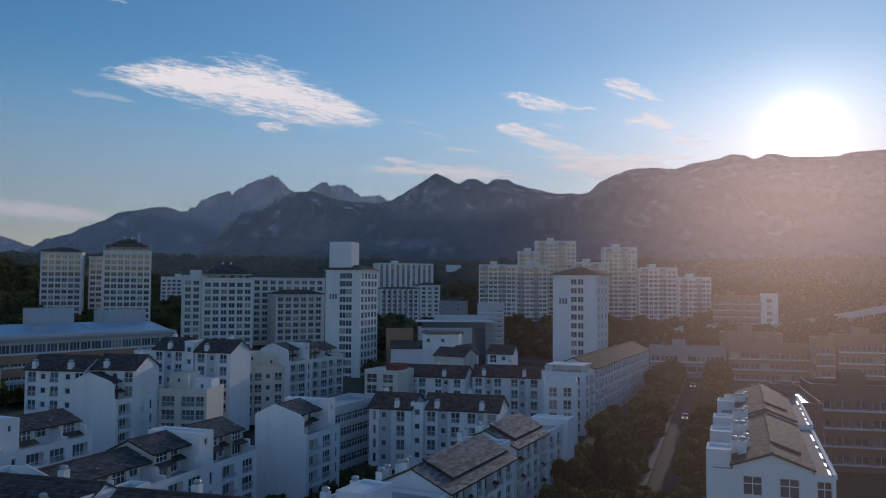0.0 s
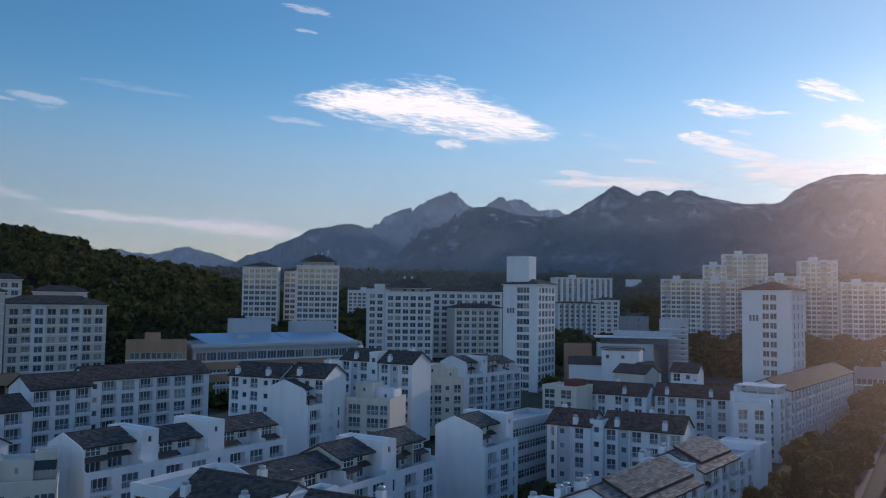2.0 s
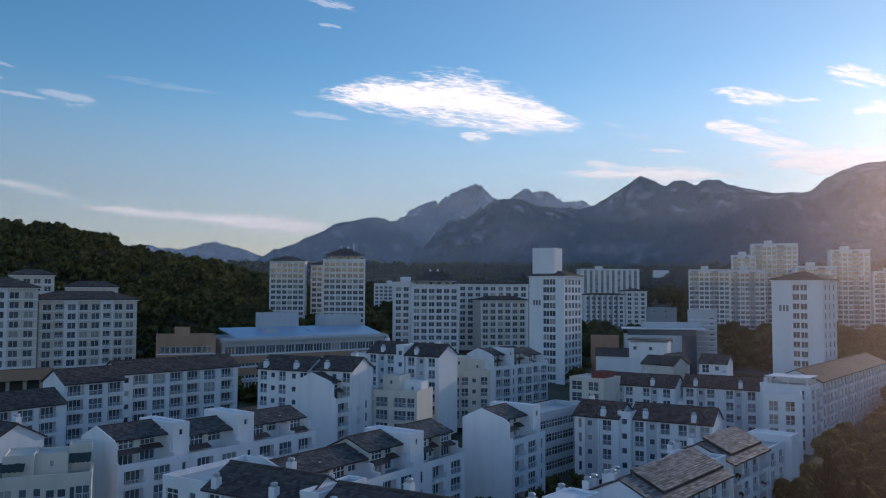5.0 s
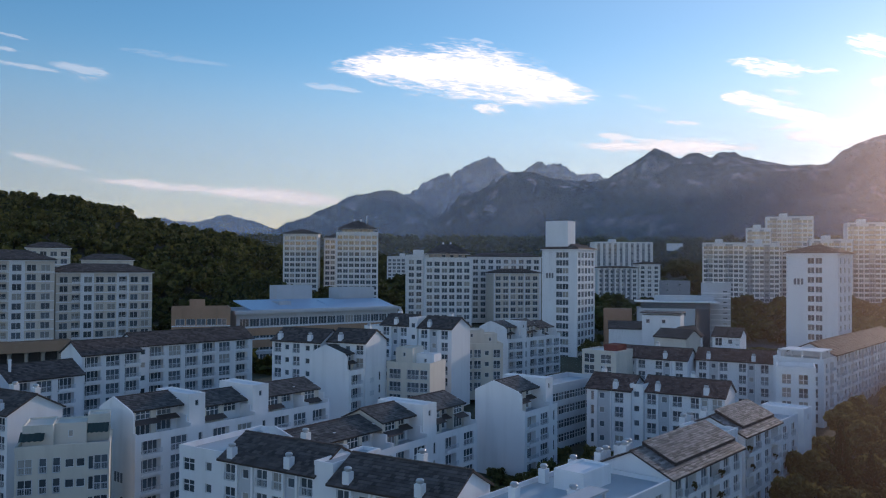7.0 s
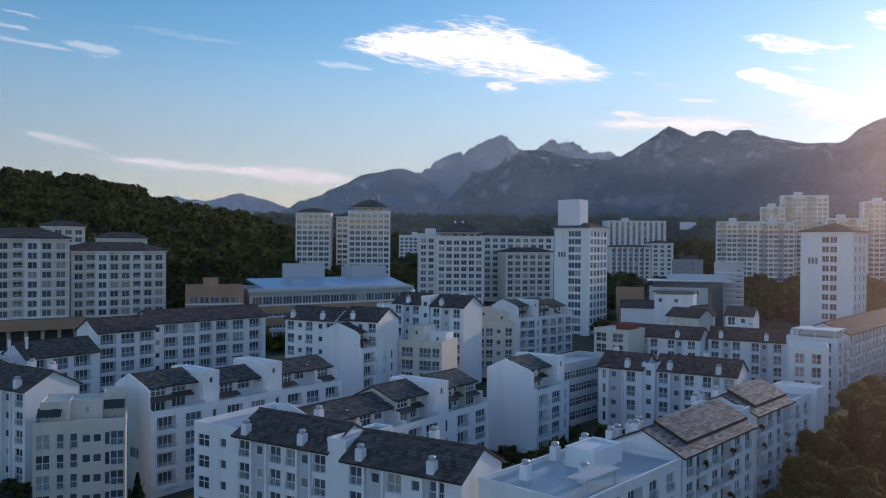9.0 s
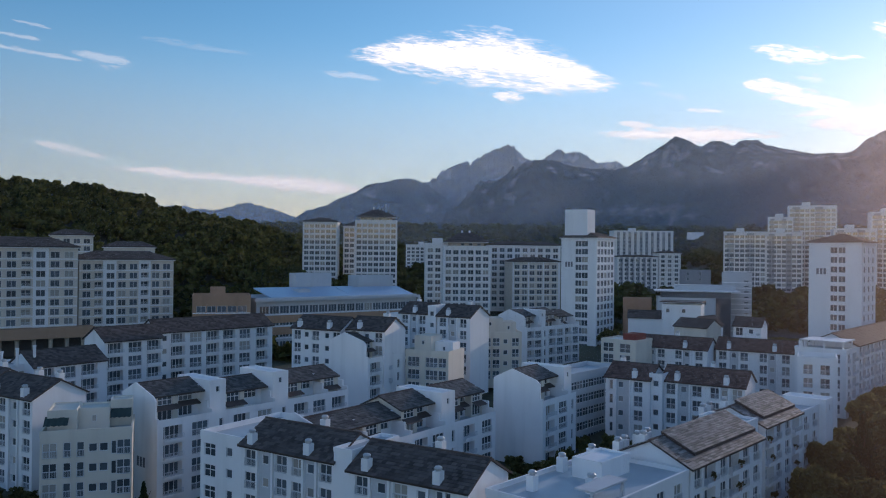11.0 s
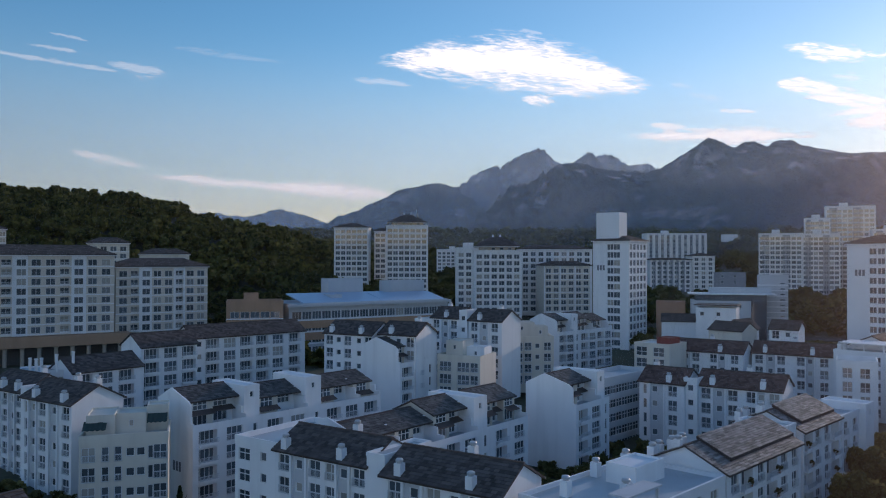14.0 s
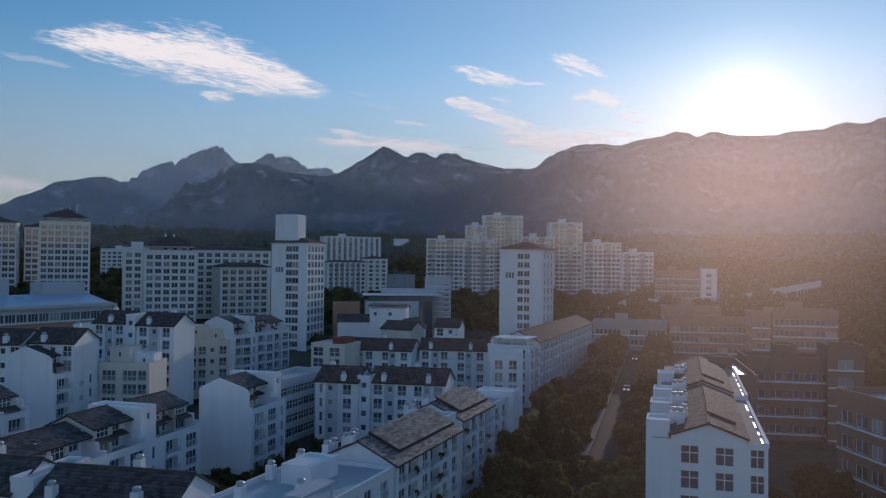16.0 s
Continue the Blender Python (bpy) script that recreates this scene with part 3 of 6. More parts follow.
def leaf_material(name, lo, hi):
    m = bpy.data.materials.new(name)
    m.use_nodes = True
    n, l = m.node_tree.nodes, m.node_tree.links
    b = n["Principled BSDF"]
    b.inputs["Roughness"].default_value = 0.75
    b.inputs["Specular IOR Level"].default_value = 0.2
    geo, ns = n.new("ShaderNodeNewGeometry"), n.new("ShaderNodeTexNoise")
    ns.inputs["Scale"].default_value = 0.06
    l.new(geo.outputs["Position"], ns.inputs["Vector"])
    add = n.new("ShaderNodeMath"); add.operation = "ADD"
    l.new(geo.outputs["Random Per Island"], add.inputs[0]); l.new(ns.outputs[0], add.inputs[1])
    r = n.new("ShaderNodeValToRGB")
    r.color_ramp.elements[0].position, r.color_ramp.elements[1].position = 0.3, 1.3 / 1.5
    r.color_ramp.elements[0].color, r.color_ramp.elements[1].color = (*lo, 1), (*hi, 1)
    h = n.new("ShaderNodeMath"); h.operation = "MULTIPLY"; h.inputs[1].default_value = 0.66
    l.new(add.outputs[0], h.inputs[0]); l.new(h.outputs[0], r.inputs[0])
    l.new(r.outputs[0], b.inputs["Base Color"])
    tr = n.new("ShaderNodeBsdfTranslucent")
    l.new(r.outputs[0], tr.inputs[0])
    mx = n.new("ShaderNodeMixShader"); mx.inputs[0].default_value = 0.45
    l.new(b.outputs[0], mx.inputs[1]); l.new(tr.outputs[0], mx.inputs[2])
    l.new(mx.outputs[0], n["Material Output"].inputs[0])
    return m


LEAF = leaf_material("broadleaf_foliage", (0.022, 0.033, 0.013), (0.12, 0.125, 0.034))
LEAF_B = leaf_material("street_tree_foliage", (0.085, 0.092, 0.036), (0.21, 0.185, 0.07))
LEAF_P = leaf_material("conifer_foliage", (0.015, 0.028, 0.014), (0.05, 0.075, 0.035))


def crown_template(seed, leaves, size, conifer=False):
    """Leaf sprays of a crown one metre across and one high, in lobes with gaps between; quads as an array."""
    rs = np.random.RandomState(seed)
    if conifer:
        h = rs.rand(leaves) ** 1.3
        a = rs.rand(leaves) * 2 * np.pi
        rad = 0.42 * (1 - h) * (0.75 + 0.35 * rs.rand(leaves)) * (0.8 + 0.2 * np.sin(h * 40))
        c = np.stack([rad * np.cos(a), rad * np.sin(a), h], 1)
    else:
        lobes = rs.randn(9, 3); lobes /= np.linalg.norm(lobes, axis=1, keepdims=True)
        lobes = lobes * (0.18 + 0.16 * rs.rand(9, 1)) * (1, 1, 0.8) + (0, 0, 0.55)
        k = rs.randint(0, 9, leaves)
        d = rs.randn(leaves, 3); d /= np.linalg.norm(d, axis=1, keepdims=True)
        c = lobes[k] + d * (0.12 + 0.1 * rs.rand(9)[k])[:, None] * (0.75 + 0.3 * rs.rand(leaves, 1))
    u = rs.randn(leaves, 3); u /= np.linalg.norm(u, axis=1, keepdims=True)
    w = np.cross(u, rs.randn(leaves, 3)); w /= np.linalg.norm(w, axis=1, keepdims=True)
    s = size * (0.6 + 0.8 * rs.rand(leaves, 1))
    return np.stack([c - u * s - w * s * 0.6, c + u * s * 0.8 - w * s, c + u * s + w * s * 0.7, c - u * s * 0.7 + w * s], 1)


def wood_mass(name, label, places, mat, leaves, size, seed, conifer=False):
    """One mesh of many crowns: places are rows of x, y, z, width, height."""
    temps = [crown_template(seed + i, leaves, size, conifer) for i in range(5)]
    rs = np.random.RandomState(seed)
    out = []
    for i, (x, y, z, w, h) in enumerate(places):
        a = rs.rand() * 6.28
        t = temps[i % 5]
        c, s = math.cos(a), math.sin(a)
        q = np.stack([(t[..., 0] * c - t[..., 1] * s) * w + x, (t[..., 0] * s + t[..., 1] * c) * w + y, t[..., 2] * h + z], -1)
        out.append(q.reshape(-1, 3))
    V = np.concatenate(out)
    n = len(V) // 4
    me = bpy.data.meshes.new(name)
    me.vertices.add(len(V)); me.vertices.foreach_set("co", V.ravel())
    me.loops.add(n * 4); me.loops.foreach_set("vertex_index", np.arange(n * 4))
    me.polygons.add(n); me.polygons.foreach_set("loop_start", np.arange(n) * 4)
    me.update()
    me.materials.append(mat)
    return tagged(new(name, me), label, "trees", kind="stuff")


rnd = random.Random(4)
spots = []
for i in range(5200):
    az = rnd.uniform(-66, -20)
    r = 335 + 330 * rnd.random() ** 0.8
    z = hill_z(az, r)
    x, y = r * math.sin(radians(az)), r * math.cos(radians(az))
    if z < ground_z(x, y) + 1.0:
        continue
    w = rnd.uniform(4, 10.5)
    spots.append((x, y, z - 1.0, w, w * rnd.uniform(0.75, 1.1)))
wood_mass("hillside_wood", "dense dark green broadleaf wood with sunlit crest", spots, LEAF, 110, 0.11, 11)


# ---- apartment rows ----
def row_block(name, x, y, axis, length, depth, eave, base, specs, label, roof="gable", rise=2.4, tile=None, wall=None, group="apartment rows",
              end0=(), end1=(), floors=5, vents=(), near=True, parapet=0.9, bands=(), back_vents=(), eave_vents=(), ends=(True, True), frame_mat=None, tile_w=0.62, course=0.5, drop=0.35, roof_y=None):
    """An apartment block: front wall along axis from (x, y); columns of windows by spec; sides by end0 and end1."""
    ob = thing(name, frame_at(x, y, axis), label, "apartment building", group)
    mats = [wall or WHITE, GREYW, CREAM, TAN]
    bm = bmesh.new()
    facade(bm, ob, Matrix(), length, base, eave, columns(length, specs, eave, floors, drop), 0, near, frame_mat, bands=bands)
    facade(bm, ob, pose(0, depth, 0, 0, 0, -90), depth, base, eave, columns(depth, end0, eave, floors, drop), 0, near, frame_mat)
    facade(bm, ob, pose(length, 0, 0, 0, 0, 90), depth, base, eave, columns(depth, end1, eave, floors, drop), 0, near, frame_mat)
    box_walls(bm, 0, length, 0, depth, base, eave, 0, "flr")
    if roof == "gable":
        gable_roof(ob, bm, 0, length, 0, depth, eave, rise, tile or SHINGLE_D, seed=int(abs(x) * 7 + abs(y)), ends=ends, tile_w=tile_w, course=course)
    elif roof == "ledge":
        # narrower gable on an upstand, with flat ledges along both eaves
        y0, y1, up = roof_y
        lb = bmesh.new()
        add_box(lb, 0.02, length - 0.02, 0.02, depth - 0.02, eave - 0.25, eave - 0.02)
        part("roof_deck", lb, PAVING, ob)
        lb = bmesh.new()
        add_box(lb, -0.06, length + 0.06, -0.12, 0.28, eave - 0.3, eave + 0.22)
        part("ledge_parapet", lb, WHITE, ob)
        # short steel strips added to shape a broken glint along the ledge
        for u0, u1 in ((0.6, 3.4), (5.0, 7.0), (9.5, 13.0), (16.0, 17.5), (21.0, 26.0)):
            lb = bmesh.new()
            add_box(lb, u0, u1, 0.3, 0.62, eave - 0.016, eave + 0.03)
            part("glint_strip", lb, METAL, ob, "steel strip added for the broken ledge glint")
        box_walls(bm, 0.003, length - 0.003, y0, y1, eave - 0.05, eave + up, 0)
        gable_roof(ob, bm, 0, length, y0, y1, eave + up, rise, tile or SHINGLE_D, over=0.3, seed=int(abs(x) * 7 + abs(y)), tile_w=tile_w, course=course)
    elif roof == "flat":
        flat_roof(ob, 0, length, 0, depth, eave, parapet, wall=wall)
    elif roof == "hip":
        hip_roof(ob, 0, length, 0, depth, eave, rise, tile or SHINGLE_D, seed=int(abs(x) * 5 + abs(y)))
    part("wall", bm, mats, ob)
    if bands:
        # white piers that flank the flat bays, greyed as if recessed in shade
        pb = bmesh.new()
        add_box(pb, -0.16, 0.16, -0.32, -0.004, base, eave - 0.25)
        pm = to_mesh("pier", pb, WHITE)
        for x0, x1, _ in bands:
            for px_ in (x0, x1):
                part("pier", pm, None, ob).location = (px_, 0, 0)
    for v in vents:
        add_vent(ob, v, 0.35, eave - 0.25)
    for v in back_vents:
        add_vent(ob, v, depth * 0.62, eave + rise * 0.62)
    for v in eave_vents:
        add_vent(ob, v, depth - 0.3, eave - 0.3)
    return ob


def white_box(parent, x0, x1, y0, y1, z0, z1, name="stair_tower", mat=None, win=True):
    bm = bmesh.new()
    ops = [((x1 - x0) / 2, z1 - 2.0, 0.7, 1.0, "plain")] if win else []
    facade(bm, parent, Matrix.Translation((x0, y0, 0)), x1 - x0, z0, z1, ops)
    box_walls(bm, x0, x1, y0, y1, z0, z1, 0, "f")
    add_face(bm, [(x0, y0, z1 - 0.25), (x1, y0, z1 - 0.25), (x1, y1, z1 - 0.25), (x0, y1, z1 - 0.25)])
    t = 0.2
    for b in ((x0, x1, y0 + 0.004, y0 + t), (x0, x1, y1 - t, y1 - 0.004), (x0 + 0.004, x0 + t, y0 + t, y1 - t), (x1 - t, x1 - 0.004, y0 + t, y1 - t)):
        add_box(bm, *b, z1 - 0.3, z1 + 0.004)
    return part(name, bm, mat or WHITE, parent)


def terrace_row(name, x, y, axis, units, depth, par, base, label, floors=4, end0=(), set_back=2.6, group="terraced apartment rows", wall_h=3.2, end_wall=True, near=True):
    """Stepped apartment row: balcony facade up to a terrace parapet at height par, and tiled penthouses set back between fin walls.
    units: (width, kind) with kind 'u' penthouse, 't' stair tower, 'h' higher penthouse."""
    length = sum(u[0] for u in units)
    ob = thing(name, frame_at(x, y, axis), label, "apartment building", group)
    spec, xx = [], 0.0
    for w, kind in units:
        if kind == "t":
            spec.append((xx + w / 2, "n"))
        else:
            n = max(1, round(w / 4.2))
            for i in range(n):
                spec.append((xx + w * (i + 0.5) / n, "b" if i % 3 == 0 else ("R" if i % 3 == 1 else "r")))
        xx += w
    bm = bmesh.new()
    facade(bm, ob, Matrix(), length, base, par, columns(length, spec, par - 0.8, floors), 0, near)
    facade(bm, ob, pose(0, depth, 0, 0, 0, -90), depth, base, par, columns(depth, end0, par - 0.8, floors), 0, near)
    box_walls(bm, 0, length, 0, depth, base, par, 0, "fl")
    if end_wall:
        h = par + wall_h
        yr = set_back + (depth - set_back) / 2
        add_box(bm, -0.25, -0.004, 0.0, depth, base, par + 0.2)
        for s in (-0.25, -0.004):
            pts = [(s, 0.6, par + 0.2), (s, depth, par + 0.2), (s, depth, h), (s, yr, h + 1.9), (s, set_back * 0.55, h + 0.3), (s, 0.6, h - 0.4)]
            add_face(bm, pts if s < -0.1 else pts[::-1])
        pr = [(0.6, par + 0.2), (0.6, h - 0.4), (set_back * 0.55, h + 0.3), (yr, h + 1.9), (depth, h), (depth, par + 0.2)]
        for (ya, za), (yb, zb) in zip(pr, pr[1:]):
            add_face(bm, [(-0.25, ya, za), (-0.004, ya, za), (-0.004, yb, zb), (-0.25, yb, zb)])
    part("wall", bm, [WHITE, GREYW, CREAM, TAN], ob)
    db = bmesh.new()
    add_box(db, 0.05, length - 0.05, 0.05, depth - 0.05, par - 1.1, par - 0.85)
    part("terrace_deck", db, DECK, ob)
    xx = 0.0
    for i, (w, kind) in enumerate(units):
        if kind == "t":
            white_box(ob, xx, xx + w, set_back * 0.4, depth, par - 0.9, par + wall_h + 1.6)
            xx += w
            continue
        up = wall_h + (0.9 if kind == "h" else 0.0)
        z0, ze = par - 0.85, par + up - 0.85
        a, b = xx + 0.35, xx + w - 0.35
        pb = bmesh.new()
        n = max(1, round((b - a) / 3.6))
        # penthouse front: alternate deep and shallow bays
        bay = (b - a) / n
        for k in range(n):
            ya = set_back + (0.0 if k % 2 == 0 else 1.3)
            m = Matrix.Translation((a + bay * k, ya, 0))
            facade(pb, ob, m, bay, z0, ze, [(bay / 2, z0 + 0.15, min(2.5, bay - 0.6), 2.0, "plain"), (bay / 2, ze - 1.6, min(2.5, bay - 0.7), 1.35, "cross")] if up > 3.7 else
                   [(bay / 2, ze - 1.9, min(2.5, bay - 0.7), 1.6, "cross")], 2 if k % 3 != 1 else 0, near, FRAME)
            for s in (0, bay):
                add_face(pb, [(a + bay * k + s, ya, z0), (a + bay * k + s, depth - 0.1, z0), (a + bay * k + s, depth - 0.1, ze), (a + bay * k + s, ya, ze)], 2)
            ab = bmesh.new()
            zz = z0 + 2.35 if up > 3.7 else z0 + 1.3
            vs = [(a + bay * k + 0.15, ya - 1.25, zz - 0.35), (a + bay * (k + 1) - 0.15, ya - 1.25, zz - 0.35), (a + bay * (k + 1) - 0.15, ya - 0.02, zz + 0.2), (a + bay * k + 0.15, ya - 0.02, zz + 0.2)]
            add_face(ab, vs)
            add_face(ab, [(p[0], p[1], p[2] - 0.1) for p in vs[::-1]])
            for p, q in zip(vs, vs[1:] + vs[:1]):
                add_face(ab, [p, (p[0], p[1], p[2] - 0.1), (q[0], q[1], q[2] - 0.1), q])
            if up > 3.7 or k % 2 == 0:
                part("awning_roof", ab, SHINGLE_D, ob)
            else:
                ab.free()
        box_walls(pb, a, b, set_back, depth - 0.1, z0, ze, 2, "flr")
        gable_roof(ob, pb, a, b, set_back, depth - 0.1, ze, 1.6, SHINGLE, over=0.35, wallmat=2, seed=i + 3, ridge_at=0.55)
        part("penthouse", pb, [WHITE, GREYW, CREAM, TAN], ob, "cream rendered penthouse storey")
        # fin wall between units, stepping down to the parapet
        fb = bmesh.new()
        xa = xx + w - 0.35
        for (y0, y1, top) in ((0.02, set_back * 0.5, par + 0.5), (set_back * 0.5, set_back + 1.2, par + 1.6), (set_back + 1.2, depth - 0.15, par + up - 0.2)):
            add_box(fb, xa + 0.01, xa + 0.3, y0, y1, par - 0.84, top)
        part("fin_wall", fb, WHITE, ob)
        xx += w
    return ob


# ---- near rows ----
def along(x, y, axis, u, v=0.0):
    a = radians(axis)
    return x + u * math.cos(a) - v * math.sin(a), y + u * math.sin(a) + v * math.cos(a)


WINDOWS_A = [(1.6, "r"), (4.2, "s"), (6.9, "r"), (9.6, "r"), (11.6, "s"), (14.0, "r")]
# grey bays: the shade of recesses put into the colour of a flat wall
BANDS_A = [(3.0, 5.6, 1), (10.6, 12.7, 1)]
white_row = "white rendered apartment row with dark tiled gable roof"
row_block("apartment_row", -53.3, 88.9, -16, 15.3, 9, 16, -1, WINDOWS_A, white_row, vents=(1.6, 11.0), back_vents=(9.0,), bands=BANDS_A, ends=(True, True))
mid = row_block("apartment_row", -35.8, 82.6, -15, 15.4, 9, 15.9, -1, [(1.8, "r"), (4.4, "s"), (7.0, "r"), (9.7, "s"), (12.4, "r")], white_row, vents=(2.2, 11.6), back_vents=(8.6,), bands=BANDS_A)
stair = row_block("stair_block", -38.6, 84.6, -16, 2.7, 9, 17.2, -1, [], "white rendered stair block with flat roof", "flat", parapet=0.4)
side = row_block("terrace_block", -61.8, 92.8, -16, 8.2, 15, 15.5, -1, [(1.8, "p"), (5.5, "s")], "white stepped apartment block with flat roof terrace", "flat", parapet=0.7, end1=())

row_block("apartment_row", -122.4, 106.6, -15, 12.4, 9, 17.6, 0, [(1.6, "r"), (4.2, "s"), (6.8, "r"), (9.2, "s"), (11.2, "r")], white_row, vents=(5.6, 10.4), back_vents=(9,), bands=[(3.2, 5.4, 1), (8.2, 10.2, 1)])
row_block("stair_block", -110.2, 102.8, -15, 2.2, 8, 18.4, 0, [(1.1, "s")], "white rendered stair block with flat roof", "flat", parapet=0.3)
row_block("apartment_row", -108.2, 101.2, -14.5, 14.2, 9, 17.5, 0, [(1.2, "n"), (3.4, "s"), (6.0, "r"), (9.4, "s"), (12.6, "r")], white_row, vents=(3.6, 11.6), back_vents=(7, 12.5), bands=[(2.3, 4.6, 1), (8.2, 10.6, 1)])
corner = row_block("corner_block", -84.2, 88.4, 36, 11.8, 9, 14.4, 0, [(1.2, "r"), (3.4, "q"), (5.1, "q"), (6.7, "s"), (8.1, "s"), (9.4, "n"), (10.7, "r")], "cream white corner apartment block with flat terraces", "flat", parapet=0.8, wall=CREAM, drop=0.6)
white_box(corner, 0.6, 4.4, 2.2, 8.8, 14.4, 17.6, "penthouse", CREAM)
white_box(corner, 4.41, 8.6, 4.0, 8.8, 14.4, 17.4, "penthouse", CREAM)
white_box(corner, 8.61, 11.6, 5.2, 8.8, 14.4, 18.2, "penthouse", CREAM, False)
for x0, x1, y0, z in ((0.3, 3.4, 0.4, 16.6), (8.7, 11.5, 2.8, 16.9)):
    ab = bmesh.new()
    for i in range(9):
        f0, f1 = i / 9, (i + 1) / 9
        add_face(ab, [(x0 + (x1 - x0) * f0, y0, z - 0.9 + 0.12 * (i % 2)), (x0 + (x1 - x0) * f1, y0, z - 0.9 + 0.12 * ((i + 1) % 2)), (x0 + (x1 - x0) * f1, y0 + 2.2, z + 0.1), (x0 + (x1 - x0) * f0, y0 + 2.2, z + 0.1)])
    part("canvas_awning", ab, AWNING, corner, "dark green terrace awning")

e_row = terrace_row("terraced_row", -75.3, 102.2, 67, [(9.5, "h"), (3.0, "t"), (9.5, "u"), (3.4, "t"), (8.5, "u"), (5, "u")], 10.5, 14.6, 0, "white terraced apartment row with tiled penthouses")
terrace_row("terraced_row", -44.5, 96.0, 70, [(9, "u"), (8.5, "u"), (8.5, "h"), (3.6, "t"), (10.5, "h")], 10.5, 13.2, -1, "white terraced apartment row with tiled penthouses and awnings")
terrace_row("terraced_row", -23.6, 140.5, 70, [(9.5, "h"), (2.8, "t")], 10.5, 14.2, 0, "white apartment row end with tall blank gable wall")
row_block("link_block", -21.5, 158.0, 66, 20, 8, 15.6, 0, [(2 + 2.2 * i, "p") for i in range(8)], "pale grey link block with band windows", "flat", wall=GREYW)
terrace_row("terraced_row", -63.2, 155.7, 72, [(8.5, "h"), (3.2, "t")], 11, 18.0, 5, "white terraced apartment row with tall blank gable wall")

row_block("apartment_row", -14.9, 162.8, -18, 9.2, 9, 16, 1, [(1.2, "n"), (3.2, "s"), (6.8, "r")], "white rendered apartment row with red-brown tiled gable roof", tile=SHINGLE_R, vents=(6.0,), back_vents=(1.5,), bands=[(2.2, 5.2, 1)])
row_block("stair_block", -6.3, 160.6, -18, 2.6, 8, 16.8, 1, [(1.3, "s")], "white rendered stair block with flat roof", "flat", parapet=0.4)
row_block("apartment_row", -4.0, 161.2, -16, 15.6, 9, 16, 1, [(1.8, "r"), (4.3, "s"), (6.8, "r"), (10.2, "r"), (11.9, "s"), (14.2, "r")], "white rendered apartment row with red-brown tiled gable roof", tile=SHINGLE_R, vents=(3, 12.2), back_vents=(8.5,), bands=[(3.1, 5.5, 1), (11.1, 12.8, 1)])
row_block("apartment_row", -11.6, 209.2, -17, 18, 9, 17.4, 3, [(1.6, "r"), (4.2, "s"), (6.6, "r"), (11, "r"), (13, "s"), (16, "r")], "white rendered apartment row with red-brown tiled gable roof", tile=SHINGLE_R, vents=(3, 12.5), back_vents=(9,), bands=[(3.1, 5.5, 1), (12, 14, 1)])
row_block("apartment_row", 7.8, 208.6, -13, 18, 9, 17.4, 3, [(1.6, "r"), (4.2, "s"), (6.6, "r"), (11, "r"), (13, "s"), (16, "r")], "white rendered apartment row with red-brown tiled gable roof", tile=SHINGLE_R, vents=(3, 13.5), back_vents=(9,), bands=[(3.1, 5.5, 1), (12, 14, 1)])

# near east row with weathered tiles
east = [(2.0, "r"), (5.2, "b"), (9.2, "r"), (12.4, "b"), (16.2, "r"), (19.6, "r")]
n1 = row_block("apartment_row", 0.9, 95.0, 64.5, 21.6, 10.0, 16, -1, east, "white apartment row with weathered pale tiled roof", tile=SHINGLE_P, rise=2.3, eave_vents=(0.6, 2.2, 5.5, 8), tile_w=1.1, course=0.36)
n2 = row_block("apartment_row", 11.2, 121.6, 64.5, 15, 10.0, 16, -1, [(2.0, "b"), (5.6, "r"), (9.2, "r"), (12.6, "b")], "white apartment row with weathered pale tiled roof", tile=SHINGLE_P, rise=2.2, eave_vents=(1, 3.4), tile_w=1.1, course=0.36)
deck = row_block("terrace_block", -8.6, 75.0, 64.5, 21.6, 12, 15.4, -1, [(3, "r"), (7, "r"), (11, "b"), (15, "r"), (19, "r")], "white apartment end with broad flat roof terrace", "flat", parapet=0.5)
white_box(deck, 11.5, 17.5, 5.2, 9.0, 15.4, 17.6, "roof_upstand", None, False)
for vx, vy in ((4.0, 9.0), (7.5, 4.0), (12.5, 11.0), (18.5, 10.8)):
    add_vent(deck, vx, vy, 15.4)
sb = bmesh.new()
add_box(sb, 3.0, 9.5, 1.0, 3.2, 16.9, 17.1)
add_box(sb, 3.2, 3.5, 1.2, 1.5, 15.4, 16.9); add_box(sb, 9.0, 9.3, 1.2, 1.5, 15.4, 16.9)
part("pergola_slab", sb, GREYW, deck)

